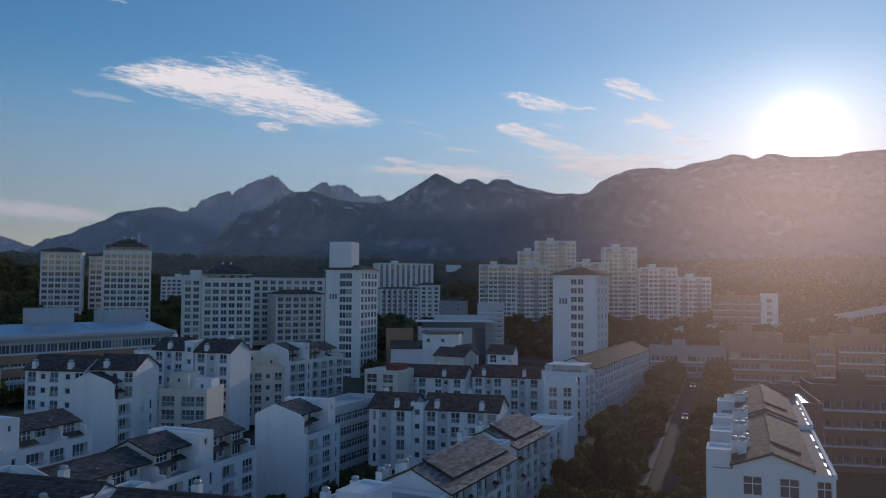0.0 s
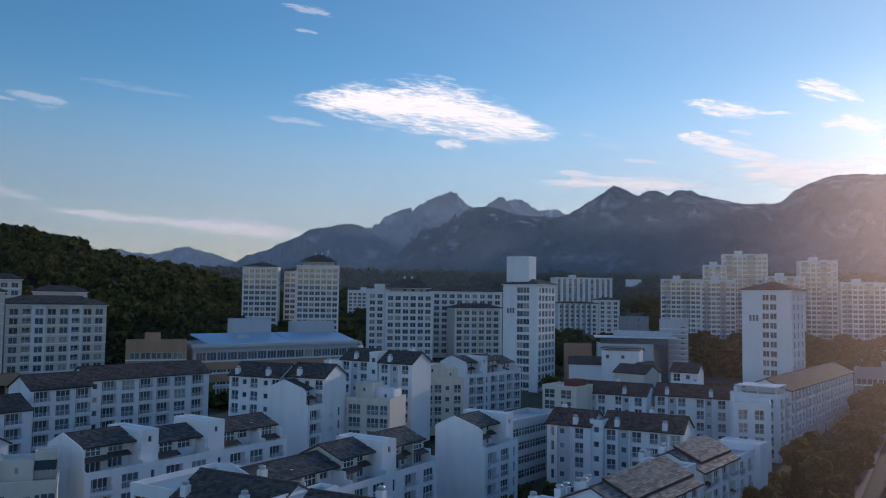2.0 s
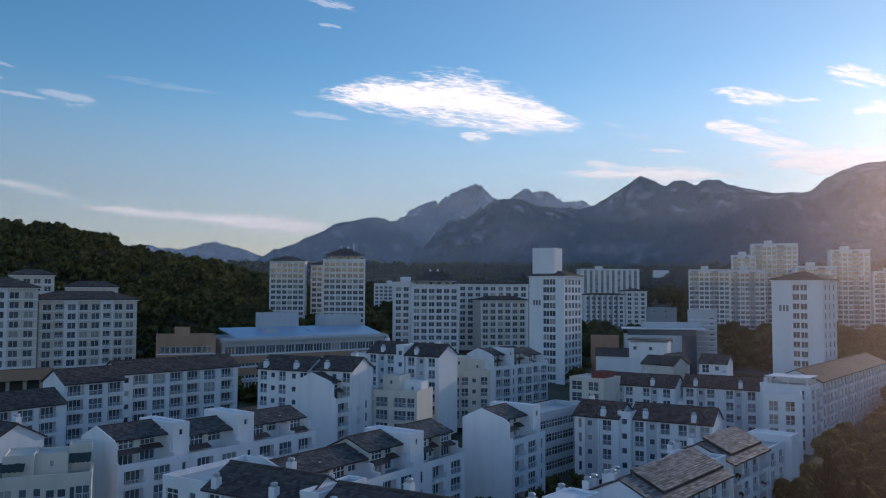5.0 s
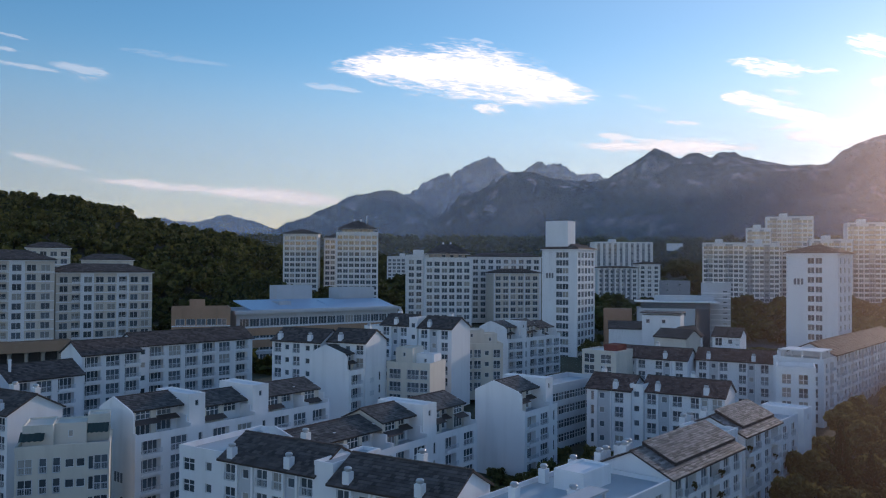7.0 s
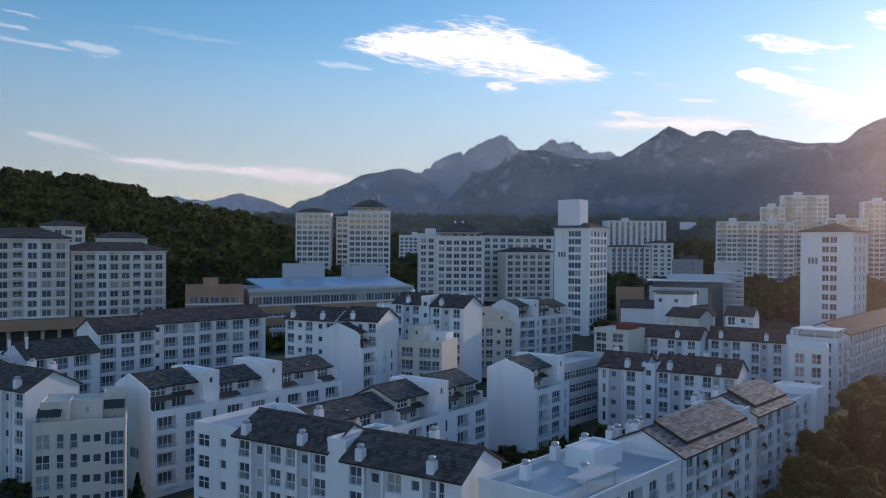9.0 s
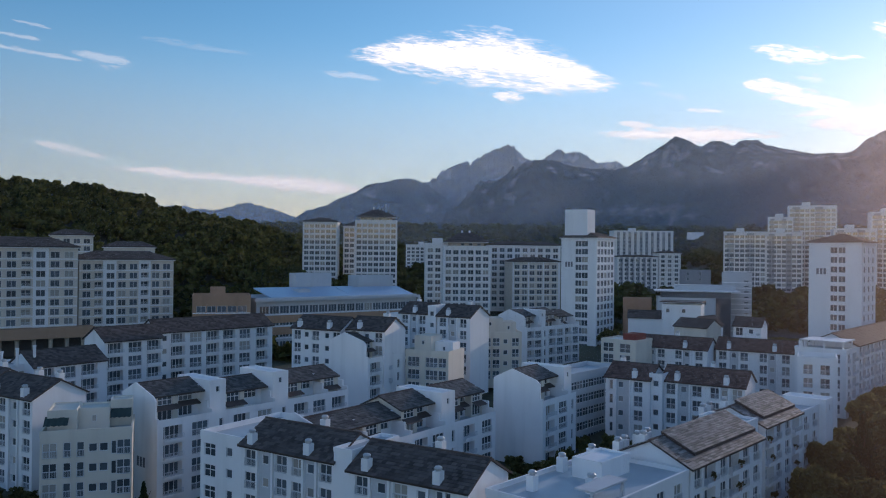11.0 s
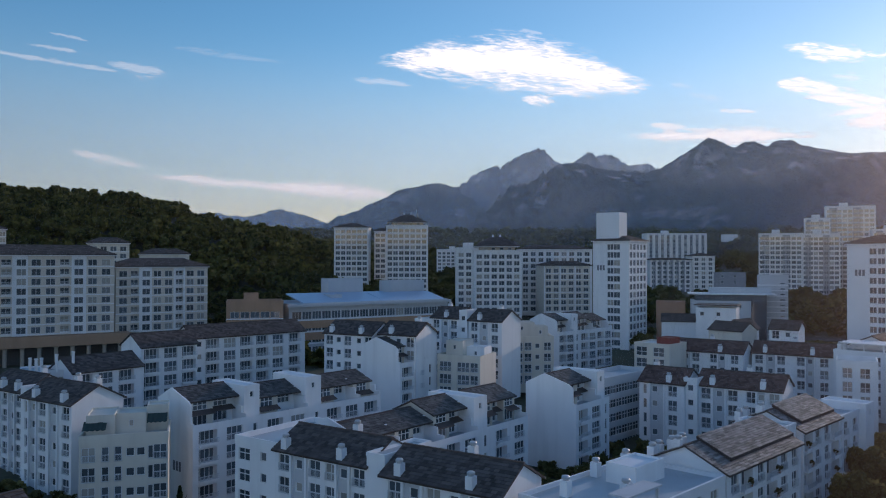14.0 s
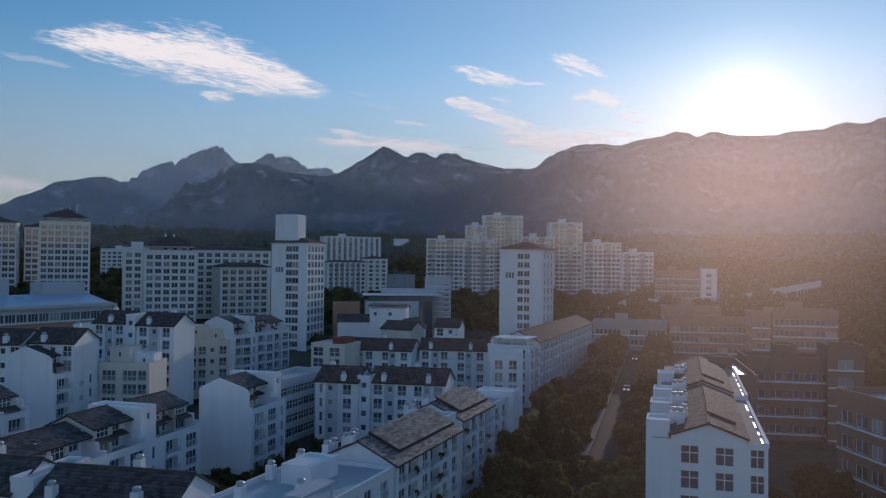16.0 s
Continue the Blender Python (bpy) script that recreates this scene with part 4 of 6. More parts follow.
n3 = row_block("terrace_block", 17.8, 135.0, 64.5, 12, 10, 15.6, -1, [(2, "r"), (6, "r"), (10, "r")], "white apartment end with flat roof and pergola slab", "flat", parapet=0.5, end0=[(3, "s")])
white_box(n3, 8.2, 12.2, -1.0, 6.0, -1, 16.9, "stair_tower", None, True)
stair2 = row_block("stair_block", 8.6, 117.0, 64.5, 3.6, 7, 17.1, -1, [], "white rendered stair block with flat roof", "flat", parapet=0.3)
for nb, x0, x1 in ((n1, 3.2, 21.9), (n2, 2.2, 15.3)):
    # raised upper layer of tiles over the street slope
    sl = 2.3 / 5.0
    e = 0.45
    ya, yb = 1.0, 5.0
    za, zb = 16 + ya * sl + e, 16 + yb * sl + e
    sb = bmesh.new()
    vs = [(x0, ya, za), (x1, ya, za), (x1, yb + 0.3, zb + 0.1), (x0, yb + 0.3, zb + 0.1)]
    add_face(sb, [(p[0], p[1], p[2] - 0.01) for p in vs]); add_face(sb, [(p[0], p[1], p[2] - 0.4) for p in vs[::-1]])
    for p, q in zip(vs, vs[1:] + vs[:1]):
        add_face(sb, [(p[0], p[1], p[2] - 0.01), (p[0], p[1], p[2] - 0.4), (q[0], q[1], q[2] - 0.4), (q[0], q[1], q[2] - 0.01)])
    part("upper_roof", sb, FASCIA, nb)
    tiled_roof(nb, [vs], SHINGLE_P, 1.1, 0.36, 77, "upper_roof_tiles")
    add_vent(nb, 0.5, 6.2, 17.2, 0.95)

# row across the street
r1 = row_block("apartment_row", 41.4, 84.6, 69.5, 30, 12.3, 20.4, -1, [(2.5 + 4.2 * i, "r") for i in range(7)], "white apartment row with dark tiled roof beside street", "ledge", rise=1.45, end0=[(4.1, "W"), (7.8, "W"), (11.2, "w")], floors=6, tile_w=0.8, course=0.42, roof_y=(2.2, 10.2, 0.6), drop=0.2)
r2 = row_block("apartment_row", 52.2, 113.2, 69.5, 32, 12.3, 20.9, -1, [(2.5 + 4.2 * i, "r") for i in range(7)], "white apartment row with dark tiled roof beside street", "ledge", rise=1.45, floors=6, tile_w=0.8, course=0.42, roof_y=(2.2, 10.2, 0.6))
for rb, xs in ((r1, (0.6, 12.5, 24.0)), (r2, (11.0,))):
    for x0 in xs:
        white_box(rb, x0, x0 + 4.2, 10.4, 13.0, -1, 22.3, "stair_tower", None, False)
        add_vent(rb, x0 + 5.2, 10.0, 20.9); add_vent(rb, x0 + 6.4, 8.8, 21.3, 0.9); add_vent(rb, x0 + 3.4, 9.2, 21.2)
    # raised upper layer of tiles on the east slope
    sl = 1.45 / 4.0
    z0 = (20.4 if rb is r1 else 20.9) + 0.6
    vs = [(5.5, 3.0, z0 + 0.8 * sl + 0.32), (26.0, 3.0, z0 + 0.8 * sl + 0.32), (26.0, 6.2, z0 + 4.0 * sl + 0.32), (5.5, 6.2, z0 + 4.0 * sl + 0.32)]
    sb = bmesh.new()
    for p, q in zip(vs, vs[1:] + vs[:1]):
        add_face(sb, [p, (p[0], p[1], p[2] - 0.3), (q[0], q[1], q[2] - 0.3), q])
    add_face(sb, [(p[0], p[1], p[2] - 0.01) for p in vs])
    part("upper_roof", sb, FASCIA, rb)
    tiled_roof(rb, [vs], SHINGLE_D, 0.8, 0.42, 78, "upper_roof_tiles")

# long row along the street, in front of the numbered tower
row_block("apartment_row", 22.8, 180.0, -8, 7.5, 9, 18.6, 3, [(2, "r"), (5.2, "r")], "white apartment row end with flat roof", "flat")
pf = row_block("terrace_block", 34.6, 194.5, 65, 9, 11, 19.2, 3, [(2.2, "r"), (6.4, "b")], "white apartment row end with flat roof and slab pergola", "flat", parapet=0.5, end0=[(2.2, "r"), (5.4, "s"), (8.8, "r")])
sb = bmesh.new()
add_box(sb, -0.4, 7.5, 0.2, 9.5, 21.2, 21.45)
part("pergola_slab", sb, WHITE, pf)
for cx, cy in ((0.2, 0.6), (0.2, 4.6), (0.2, 8.8), (6.8, 0.6), (6.8, 8.8)):
    sb = bmesh.new()
    add_box(sb, cx, cx + 0.3, cy, cy + 0.3, 19.2, 21.2)
    part("pergola_post", sb, WHITE, pf)
add_vent(pf, 2.0, 10.2, 19.2); add_vent(pf, 5.0, 10.2, 19.2)
row_block("apartment_row", 38.4, 202.7, 65, 73, 11, 20.0, 3, [(2.5 + 3.4 * i, "b" if i % 3 == 1 else "r") for i in range(21)], "long white apartment row with dark tiled roof along street", rise=2.4)

# rows further back
row_block("apartment_row", -111.0, 133.2, 66, 12.5, 9, 22, 6, [(2.2, "b"), (6.4, "R"), (10.6, "b")], white_row)
row_block("apartment_row", -109.0, 147.5, 62.6, 29, 9, 22.6, 6, [(1.4, "s"), (4.5, "b"), (8.8, "R"), (13, "b"), (17.2, "b"), (21.4, "R"), (26, "b")], white_row)
row_block("apartment_row", -112.5, 116.5, 70, 14, 9, 19, 4, [(2.2, "b"), (6.4, "R"), (10.6, "b")], white_row)
cb2 = row_block("corner_block", -59.6, 168.5, -7, 10.5, 9, 17.8, 5, [(2, "R"), (6.4, "R"), (9, "r")], "cream apartment corner block with stepped terraces", "flat", wall=CREAM, floors=4)
row_block("apartment_row", *along(-84.5, 162.0, -10, 13.6, 2.0), -10, 9.5, 9, 23.6, 7, [(2, "r"), (5, "s"), (8, "r")], white_row, vents=(3,), back_vents=(7,))
white_box(cb2, 1.0, 5.2, 2.5, 8.5, 17.8, 21.6, "penthouse", CREAM)
white_box(cb2, 5.21, 9.6, 4.5, 8.5, 17.8, 20.2, "penthouse", WHITE)
row_block("apartment_row", -84.5, 162.0, -10, 13, 9, 23.4, 7, [(1.5, "r"), (4, "s"), (6.5, "r"), (9.5, "s"), (12, "r")], white_row, vents=(2, 10))
kx, ky = -74.3, 191.0
row_block("terrace_block", *along(kx, ky, -16, 0, 1.0), -16, 6, 9, 24.2, 6, [(1.6, "s"), (4.2, "r")], "white apartment block with flat roof", "flat", parapet=0.5)
row_block("apartment_row", *along(kx, ky, -16, 6.0), -16, 8.6, 9, 25.4, 6, [(1.5, "r"), (4.2, "s"), (6.8, "r")], white_row, vents=(4.4,), back_vents=(2,), bands=[(3.1, 5.4, 1)])
row_block("stair_block", *along(kx, ky, -16, 14.9, -0.6), -16, 2.3, 9, 27.0, 6, [(1.1, "s")], "white rendered stair block with flat roof", "flat", parapet=0.4)
row_block("apartment_row", *along(kx, ky, -16, 17.5, -0.4), -16, 9.4, 9, 25.2, 6, [(1.6, "r"), (4.4, "s"), (7.4, "r")], white_row, vents=(3.0,), back_vents=(6,), bands=[(3.2, 5.8, 1)])
hb = row_block("corner_block", -51.7, 196.4, 22, 13, 11, 19.4, 6, [(1.4, "r"), (3.6, "R"), (6.4, "r"), (8.8, "s"), (11.4, "r")], "cream white corner apartment block with flat terraces", "flat", wall=CREAM, floors=4)
white_box(hb, 2.0, 8.5, 2.6, 9.5, 19.4, 23.6, "penthouse", CREAM)
white_box(hb, 8.51, 12.4, 5.0, 10.5, 19.4, 22.4, "penthouse", CREAM)
terrace_row("terraced_row", -43.5, 229.0, 62, [(7, "h"), (3, "t"), (8, "h"), (8, "u")], 11, 18.8, 6, "white terraced apartment row with tiled penthouses")


# gable at the foot of the eye's own building
row_block("apartment_row", -54.2, 37.4, 74, 13, 9, 18.5, -1, [(2, "r"), (5, "s"), (8, "r"), (11, "s")], white_row, rise=2.2, vents=(3.5,), tile_w=0.8, course=0.5)
pipes = thing("pipe_chimney", frame_at(-119.5, 113.5, 45), "row of white pipe chimneys on flat roof", "chimney")
for i, (px_, ph) in enumerate(((0, 2.6), (1.0, 2.4), (1.9, 2.5), (4.4, 3.0), (7.2, 3.4))):
    pb = bmesh.new()
    lathe(pb, [(0.26, 0.0), (0.26, ph), (0.32, ph + 0.02), (0.32, ph + 0.25), (0.0, ph + 0.3)], 12)
    part("pipe", pb, WHITE, pipes).location = (px_, 0, 18.9)
row_block("link_block", -121.0, 112.5, 45, 13, 8, 18.9, 2, [(3, "r"), (7, "s"), (10, "r")], "white link block with flat roof", "flat", parapet=0.3)

# ---- towers ----
def tower(name, x, y, axis, w, d, top, base, cols, label, roof="hip", cols_l=(), cols_r=(), storey=2.8, wall=None, rise=2.5, group="apartment towers", lift=None, kind="cross", ww=2.3, wh=1.85, grey=(), bal=0, courses=True, attic=0.0, piers=0):
    ob = thing(name, frame_at(x, y, axis), label, "apartment tower", group)
    bm = bmesh.new()
    n = int((top - base - 1.0) / storey)

    def ops(cs):
        return [(c, top - 0.9 - storey * (i + 1) + 0.55, ww, wh, "balcony" if bal and k % bal == 1 else kind) for i in range(n) for k, c in enumerate(cs)]

    facade(bm, ob, Matrix(), w, base, top, ops(cols), 0, False, bands=grey)
    facade(bm, ob, pose(0, d, 0, 0, 0, -90), d, base, top, ops(cols_l), 0, False)
    facade(bm, ob, pose(w, 0, 0, 0, 0, 90), d, base, top, ops(cols_r), 0, False)
    box_walls(bm, 0, w, 0, d, base, top, 0, "flr")
    part("wall", bm, [wall or TOWERW, TOWERG, CREAM, TAN, WHITE], ob)
    if attic:
        # recessed attic storey under a wide hipped cap, with two ventilators on the ridge
        flat_roof(ob, 0, w, 0, d, top, 0.5, wall=wall or TOWERW)
        ab = bmesh.new()
        facade(ab, ob, Matrix.Translation((attic, attic, 0)), w - 2 * attic, top, top + 2.2, [(c, top + 0.6, 1.6, 1.1, "plain") for c in spread(0.4, w - 2 * attic - 0.4, 4)], 0, False)
        box_walls(ab, attic, w - attic, attic, d - attic, top, top + 2.2, 0, "f")
        part("attic", ab, TAN, ob, "recessed tan attic storey")
        hip_roof(ob, attic, w - attic, attic, d - attic, top + 2.4, rise, SHINGLE_D, over=attic * 0.75, seed=int(abs(x) + abs(y)))
        eb = bmesh.new()
        add_box(eb, attic * 0.25 - 0.1, w - attic * 0.25 + 0.1, attic * 0.25 - 0.1, d - attic * 0.25 + 0.1, top + 1.95, top + 2.09)
        part("eave_soffit", eb, WHITE, ob)
        for vx in (w * 0.42, w * 0.58):
            add_vent(ob, vx, d * 0.5, top + 1.6 + rise, 0.8)
    elif roof == "hip":
        hip_roof(ob, 0, w, 0, d, top + 0.3, rise, SHINGLE_D, seed=int(abs(x) + abs(y)))
        eb = bmesh.new()
        add_box(eb, -0.5, w + 0.5, -0.5, d + 0.5, top - 0.25, top - 0.004)
        part("eave_soffit", eb, WHITE, ob)
    else:
        flat_roof(ob, 0, w, 0, d, top, 1.0, wall=wall or TOWERW)
    if piers and len(cols) > 2:
        # pale piers between groups of window columns
        gap = cols[1] - cols[0]
        pb = bmesh.new()
        add_box(pb, -0.28, 0.28, -0.42, -0.004, base, top - 0.3)
        pm = to_mesh("pier", pb, WHITE)
        for c in [0.3] + [c + gap / 2 for c in cols[piers - 1:-1:piers]] + [w - 0.3]:
            part("pier", pm, None, ob).location = (c, 0, 0)
    if courses and cols:
        # a white sill course under each storey's windows
        cb = bmesh.new()
        add_box(cb, 0.05, w - 0.05, -0.16, -0.004, 0, 0.32)
        cm = to_mesh("string_course", cb, WHITE)
        for i in range(n):
            part("string_course", cm, None, ob).location = (0, 0, top - 0.9 - storey * (i + 1) + 0.12)
    if roof == "flat" and not lift and w > 10:
        white_box(ob, w * 0.3, w * 0.3 + 4.5, d * 0.35, d * 0.8, top, top + 3.2, "roof_plant_room", wall or TOWERW, False)
    if lift:
        x0, x1, y0, y1, z1 = lift
        lb = bmesh.new()
        box_walls(lb, x0, x1, y0, y1, top, z1)
        add_face(lb, [(x0, y0, z1), (x1, y0, z1), (x1, y1, z1), (x0, y1, z1)])
        part("lift_house", lb, wall or TOWERW, ob)
    return ob


def spread(a, b, n):
    return [a + (b - a) * (i + 0.5) / n for i in range(n)]


t1 = tower("apartment_tower", -29.2, 282.2, 74, 17, 13.5, 46.4, 5, spread(0.4, 16.6, 5), "tall white apartment tower with blank end wall", cols_l=[6.6, 9.0], lift=(1, 8, 4, 12.6, 56.5), kind="cross", wall=WHITE, ww=2.35, wh=2.0, courses=False)
t2 = tower("apartment_tower", 48.6, 251.6, 64, 14, 14.5, 44.5, 4, spread(0.5, 13.5, 3), "tall white apartment tower with blank numbered end wall", cols_l=[7.0, 9.2], wall=WHITE, ww=1.9, wh=1.8, courses=False)
tower("apartment_tower", -191, 377, 20, 18, 16, 56.5, 15, spread(0.5, 17.5, 6), "pale round-cornered apartment tower with tiled cap", cols_r=spread(0.5, 15.5, 4), piers=2)
tower("apartment_tower", -157.5, 368, 20, 21, 18, 56.4, 15, spread(0.5, 20.5, 7), "pale tall apartment tower with tiled cap and attic", cols_r=spread(0.5, 17.5, 5), rise=4, attic=2.6, piers=2)
tower("apartment_tower", -176, 395, 20, 15, 14, 55, 15, spread(0.5, 14.5, 5), "pale apartment tower behind trees")
tower("apartment_tower", -97, 321, 20, 20, 15, 43.2, 12, spread(0.5, 19.5, 6), "cream apartment tower with attic under a hipped roof", rise=4, attic=2.6, piers=2)
tower("apartment_tower", -108, 330, 20, 11, 12, 44, 12, spread(0.5, 10.5, 3), "pale grey narrow apartment tower", "flat")
tower("apartment_tower", -85.7, 357, 20, 33, 12, 44.5, 14, spread(0.5, 32.5, 9), "pale apartment slab with tiled roof", rise=1.5, piers=3)
tower("apartment_tower", -72.8, 347, 30, 22, 11, 37, 12, spread(0.5, 21.5, 6), "cream mid-rise apartment slab with tiled roof", rise=1.8, wall=CREAM, piers=2)
tower("apartment_tower", -205, 578, 18, 32, 12, 46.5, 18, spread(0.5, 31.5, 9), "distant white apartment slab below the mountain", "flat", piers=3)
tower("apartment_tower", -51, 620, 20, 46, 14, 58.6, 20, spread(1, 45, 10), "distant pale apartment slab with recessed bays", "flat", grey=[(2.2 + 4.4 * i, 4.4 + 4.4 * i, 1) for i in range(10)], courses=False, ww=2.0, wh=1.9)
tower("apartment_tower", -39.8, 507, 20, 26, 12, 39.5, 14, spread(0.5, 25.5, 7), "pale apartment slab with recessed bays", rise=1.0, grey=[(1.9 + 3.6 * i, 3.7 + 3.6 * i, 1) for i in range(6)], courses=False, ww=2.1, wh=1.9)
tower("apartment_tower", -15, 517, 20, 14, 12, 42, 14, spread(0.5, 13.5, 3), "white apartment slab with small gable", rise=1.5)
for x, y, w, top, roof in ((22.9, 509, 24, 54.4, "flat"), (49, 520, 14, 63.6, "flat"), (46.5, 507, 20, 54, "flat"), (61.5, 530, 27, 71, "flat"), (103.5, 512, 21, 66, "flat"), (124.3, 505, 24, 53, "flat"), (148, 500, 20, 47, "flat"), (82, 500, 22, 56, "flat")):
    tower("apartment_tower", x, y, -4, w, 14, top, 15, spread(0.5, w - 0.5, max(3, round(w / 3))), "white high-rise apartment tower against mountain", roof, cols_r=spread(0.5, 13.5, 4), grey=[(w * 0.08, w * 0.24, 1), (w * 0.55, w * 0.72, 1)], courses=w > 20)

# tall block on the west with a terracotta podium
l1 = tower("apartment_slab", -213.5, 144.2, 52.4, 65.5, 13, 41.0, 17.6, spread(0.5, 65, 17), "cream nine-storey apartment slab with slate roof", rise=2.8, cols_r=spread(0.5, 12.5, 3), kind="cross", ww=2.5, wh=1.9, wall=SLABW, grey=[(7.2, 11.4, 4), (22.5, 26.6, 4), (38, 42, 4), (53.5, 57.6, 4)], bal=4)
l2 = tower("apartment_slab", -175.4, 198.7, 56.2, 29, 13, 37.4, 15, spread(0.5, 28.5, 8), "cream apartment slab with slate roof, lower wing", rise=2.5, cols_r=spread(0.5, 12.5, 3), kind="cross", ww=2.4, wh=1.9, wall=SLABW, grey=[(7, 11, 4), (17.8, 21.6, 4)], bal=4)

pod = thing("podium", frame_at(-213.5, 144.2, 52.4), "terracotta podium on round columns under apartment slab", "podium")
pb = bmesh.new()
add_box(pb, -2, 70, -2.2, 12, 14.4, 17.5)
part("podium_band", pb, ORANGE, pod)
# dark wall behind the columns: the recess's shade put into its colour
pb = bmesh.new()
add_box(pb, -2, 70, 2.5, 3.0, 5, 14.4)
part("recess_shade_wall", pb, DARK, pod)
for i in range(16):
    pb = bmesh.new()
    lathe(pb, [(0.55, 5.0), (0.55, 13.8), (0.8, 14.4)], 12)
    c = part("column", pb, TAN, pod)
    c.location = (1 + i * 4.4, -0.8, 0)
for x, y, ax, w, d, top in ((-228, 243, 43, 15, 9, 46), (-207, 247, 40, 18, 9, 41.6), (-303, 262, 48, 9, 9, 53)):
    tower("hillside_house", x, y, ax, w, d, top, 22, spread(0.5, w - 0.5, 4), "cream hillside house with slate hipped roof among trees", rise=2.0, wall=CREAM, group="hillside houses")

# public buildings
com = tower("public_building", -129.1, 223.4, 54.2, 62, 22, 24.6, 8, spread(1, 61, 17), "long grey and terracotta public building with pale blue metal roof", "flat", storey=3.8, wall=GREYW, ww=3.2, wh=2.5, group="public buildings")
for x0, x1, y0, y1, za, zb in ((6, 44, 2, 16, 25.6, 28.2), (36, 62, 1, 13, 25.4, 28.0)):
    rb = bmesh.new()
    vs = [(x0, y0, za), (x1, y0, za), (x1, y1, zb), (x0, y1, zb)]
    add_face(rb, vs); add_face(rb, [(p[0], p[1], p[2] - 0.35) for p in vs[::-1]])
    for p, q in zip(vs, vs[1:] + vs[:1]):
        add_face(rb, [p, (p[0], p[1], p[2] - 0.35), (q[0], q[1], q[2] - 0.35), q])
    part("metal_roof", rb, BLUEROOF, com)
for z0, z1 in ((17.5, 19.9), (13.7, 16.1)):
    rb = bmesh.new()
    add_box(rb, 0.2, 61.8, -0.22, -0.004, z0, z1)
    part("spandrel", rb, ORANGE, com, "terracotta spandrel band")
rb = bmesh.new()
add_box(rb, -0.9, 62.9, -1.1, 0.3, 24.4, 25.3)
part("eave_band", rb, GREYW, com)
white_box(com, 22, 36, 16.2, 21.5, 24.6, 33.0, "roof_plant_room", GREYW, False)
white_box(com, 46, 61, 14, 21.5, 24.6, 32.0, "roof_plant_room", GREYW, False)
tower("public_building", -140.9, 206.5, 33, 17, 14, 26.0, 8, spread(1, 16, 5), "terracotta public building wing with blue roof edge", "flat", storey=3.8, wall=ORANGE, ww=2.6, wh=1.9, group="public buildings")

def low_house(name, x, y, axis, w, d, top, base, label, roof="flat", rise=1.6, wall=None, cols=(), group="low houses", floors=2, deckmat=None):
    return row_block(name, x, y, axis, w, d, top, base, cols, label, roof, rise, wall=wall, group=group, floors=floors, near=False, parapet=0.35)

lh = low_house("low_house", -6.4, 254.0, -8, 11.5, 9, 25.0, 8, "white flat-roofed house with two dark windows", cols=[(1.8, "s"), (6.5, "s")], floors=1)
hall_a = low_house("hall", -8.5, 284, 4, 19, 12, 25.6, 8, "grey concrete hall under a thin canopy roof", wall=GREYW, cols=[(15.5, "s")], floors=1)
gb = bmesh.new()
add_box(gb, 1.0, 24.0, 1.2, 11.5, 25.8, 28.0)
part("glazed_storey", gb, GLASS, hall_a, "dark glazed clerestory band")
gb = bmesh.new()
add_box(gb, -1.0, 27.0, -0.8, 12.5, 28.0, 28.35)
part("canopy_roof", gb, WHITE, hall_a)
gb = bmesh.new()
add_box(gb, 19.3, 24.0, 1.2, 11.5, 8, 25.8)
part("glazed_wing", gb, GLASS, hall_a, "dark glazed stair wing")
gb = bmesh.new()
add_box(gb, 6.0, 26.0, 6.0, 11.0, 28.36, 30.2)
part("roof_plant_room", gb, GREYW, hall_a)
gb = bmesh.new()
add_box(gb, -0.5, 12.0, -0.6, 9.4, 26.0, 26.3)
part("roof_slab", gb, FASCIA, lh, "dark overhanging roof slab")
slit = tower("stair_tower_building", 13.0, 299.7, -4, 10, 9, 33.5, 8, [8.2], "pale concrete tower with slit windows", "flat", storey=1.9, wall=GREYW, ww=1.6, wh=0.6, kind="plain", group="public buildings")
low_house("hall", -2, 420, 0, 15, 10, 33, 14, "dark grey block below the mountain woods", wall=TOWERG, cols=[(4, "s"), (10, "s")])
low_house("low_house", -22, 309, 3, 10.5, 8, 23.8, 10, "terracotta low house among trees", wall=ORANGE)
low_house("low_house", -17, 262, 2, 11, 8, 20.5, 8, "low house with dark tiled roof", "gable", 2.0)
low_house("gabled_house", 12.8, 227.5, -18, 7.2, 7, 21.8, 6, "small white gabled house with dark tiled roof", "gable", 2.0, cols=[(1.6, "r"), (4.6, "s")])
low_house("gabled_house", -2.5, 236, -30, 10, 8, 20.5, 6, "small gabled house with brown tiled roof", "gable", 2.0, wall=CREAM)
low_house("gabled_house", 6.5, 236, 60, 9, 5.5, 20.6, 6, "small white gabled house with narrow end", "gable", 2.4)
brown = low_house("terrace_block", -19.8, 203.5, -24, 9.5, 9, 19.0, 4, "cream and red-topped terrace block", wall=CREAM, cols=[(2.0, "R"), (6.6, "R")], floors=4)
white_box(brown, 5.6, 9.2, 1.0, 6, 19.0, 20.8, "penthouse", REDB, False)
low_house("low_house", 3.3, 900, 0, 17, 10, 66, 44, "small pale house on the wooded slope")

# schools
def school(name, x, y, axis, w, d, top, base, label, storey=3.6, ww=2.9, wh=1.9, n=None, wall=None):
    return tower(name, x, y, axis, w, d, top, base, spread(0.6, w - 0.6, n or max(2, round(w / 3.4))), label, "flat", storey=storey, wall=wall or BRICK, ww=ww, wh=wh, kind="plain", group="school buildings", cols_l=spread(0.6, d - 0.6, max(1, round(d / 4))))

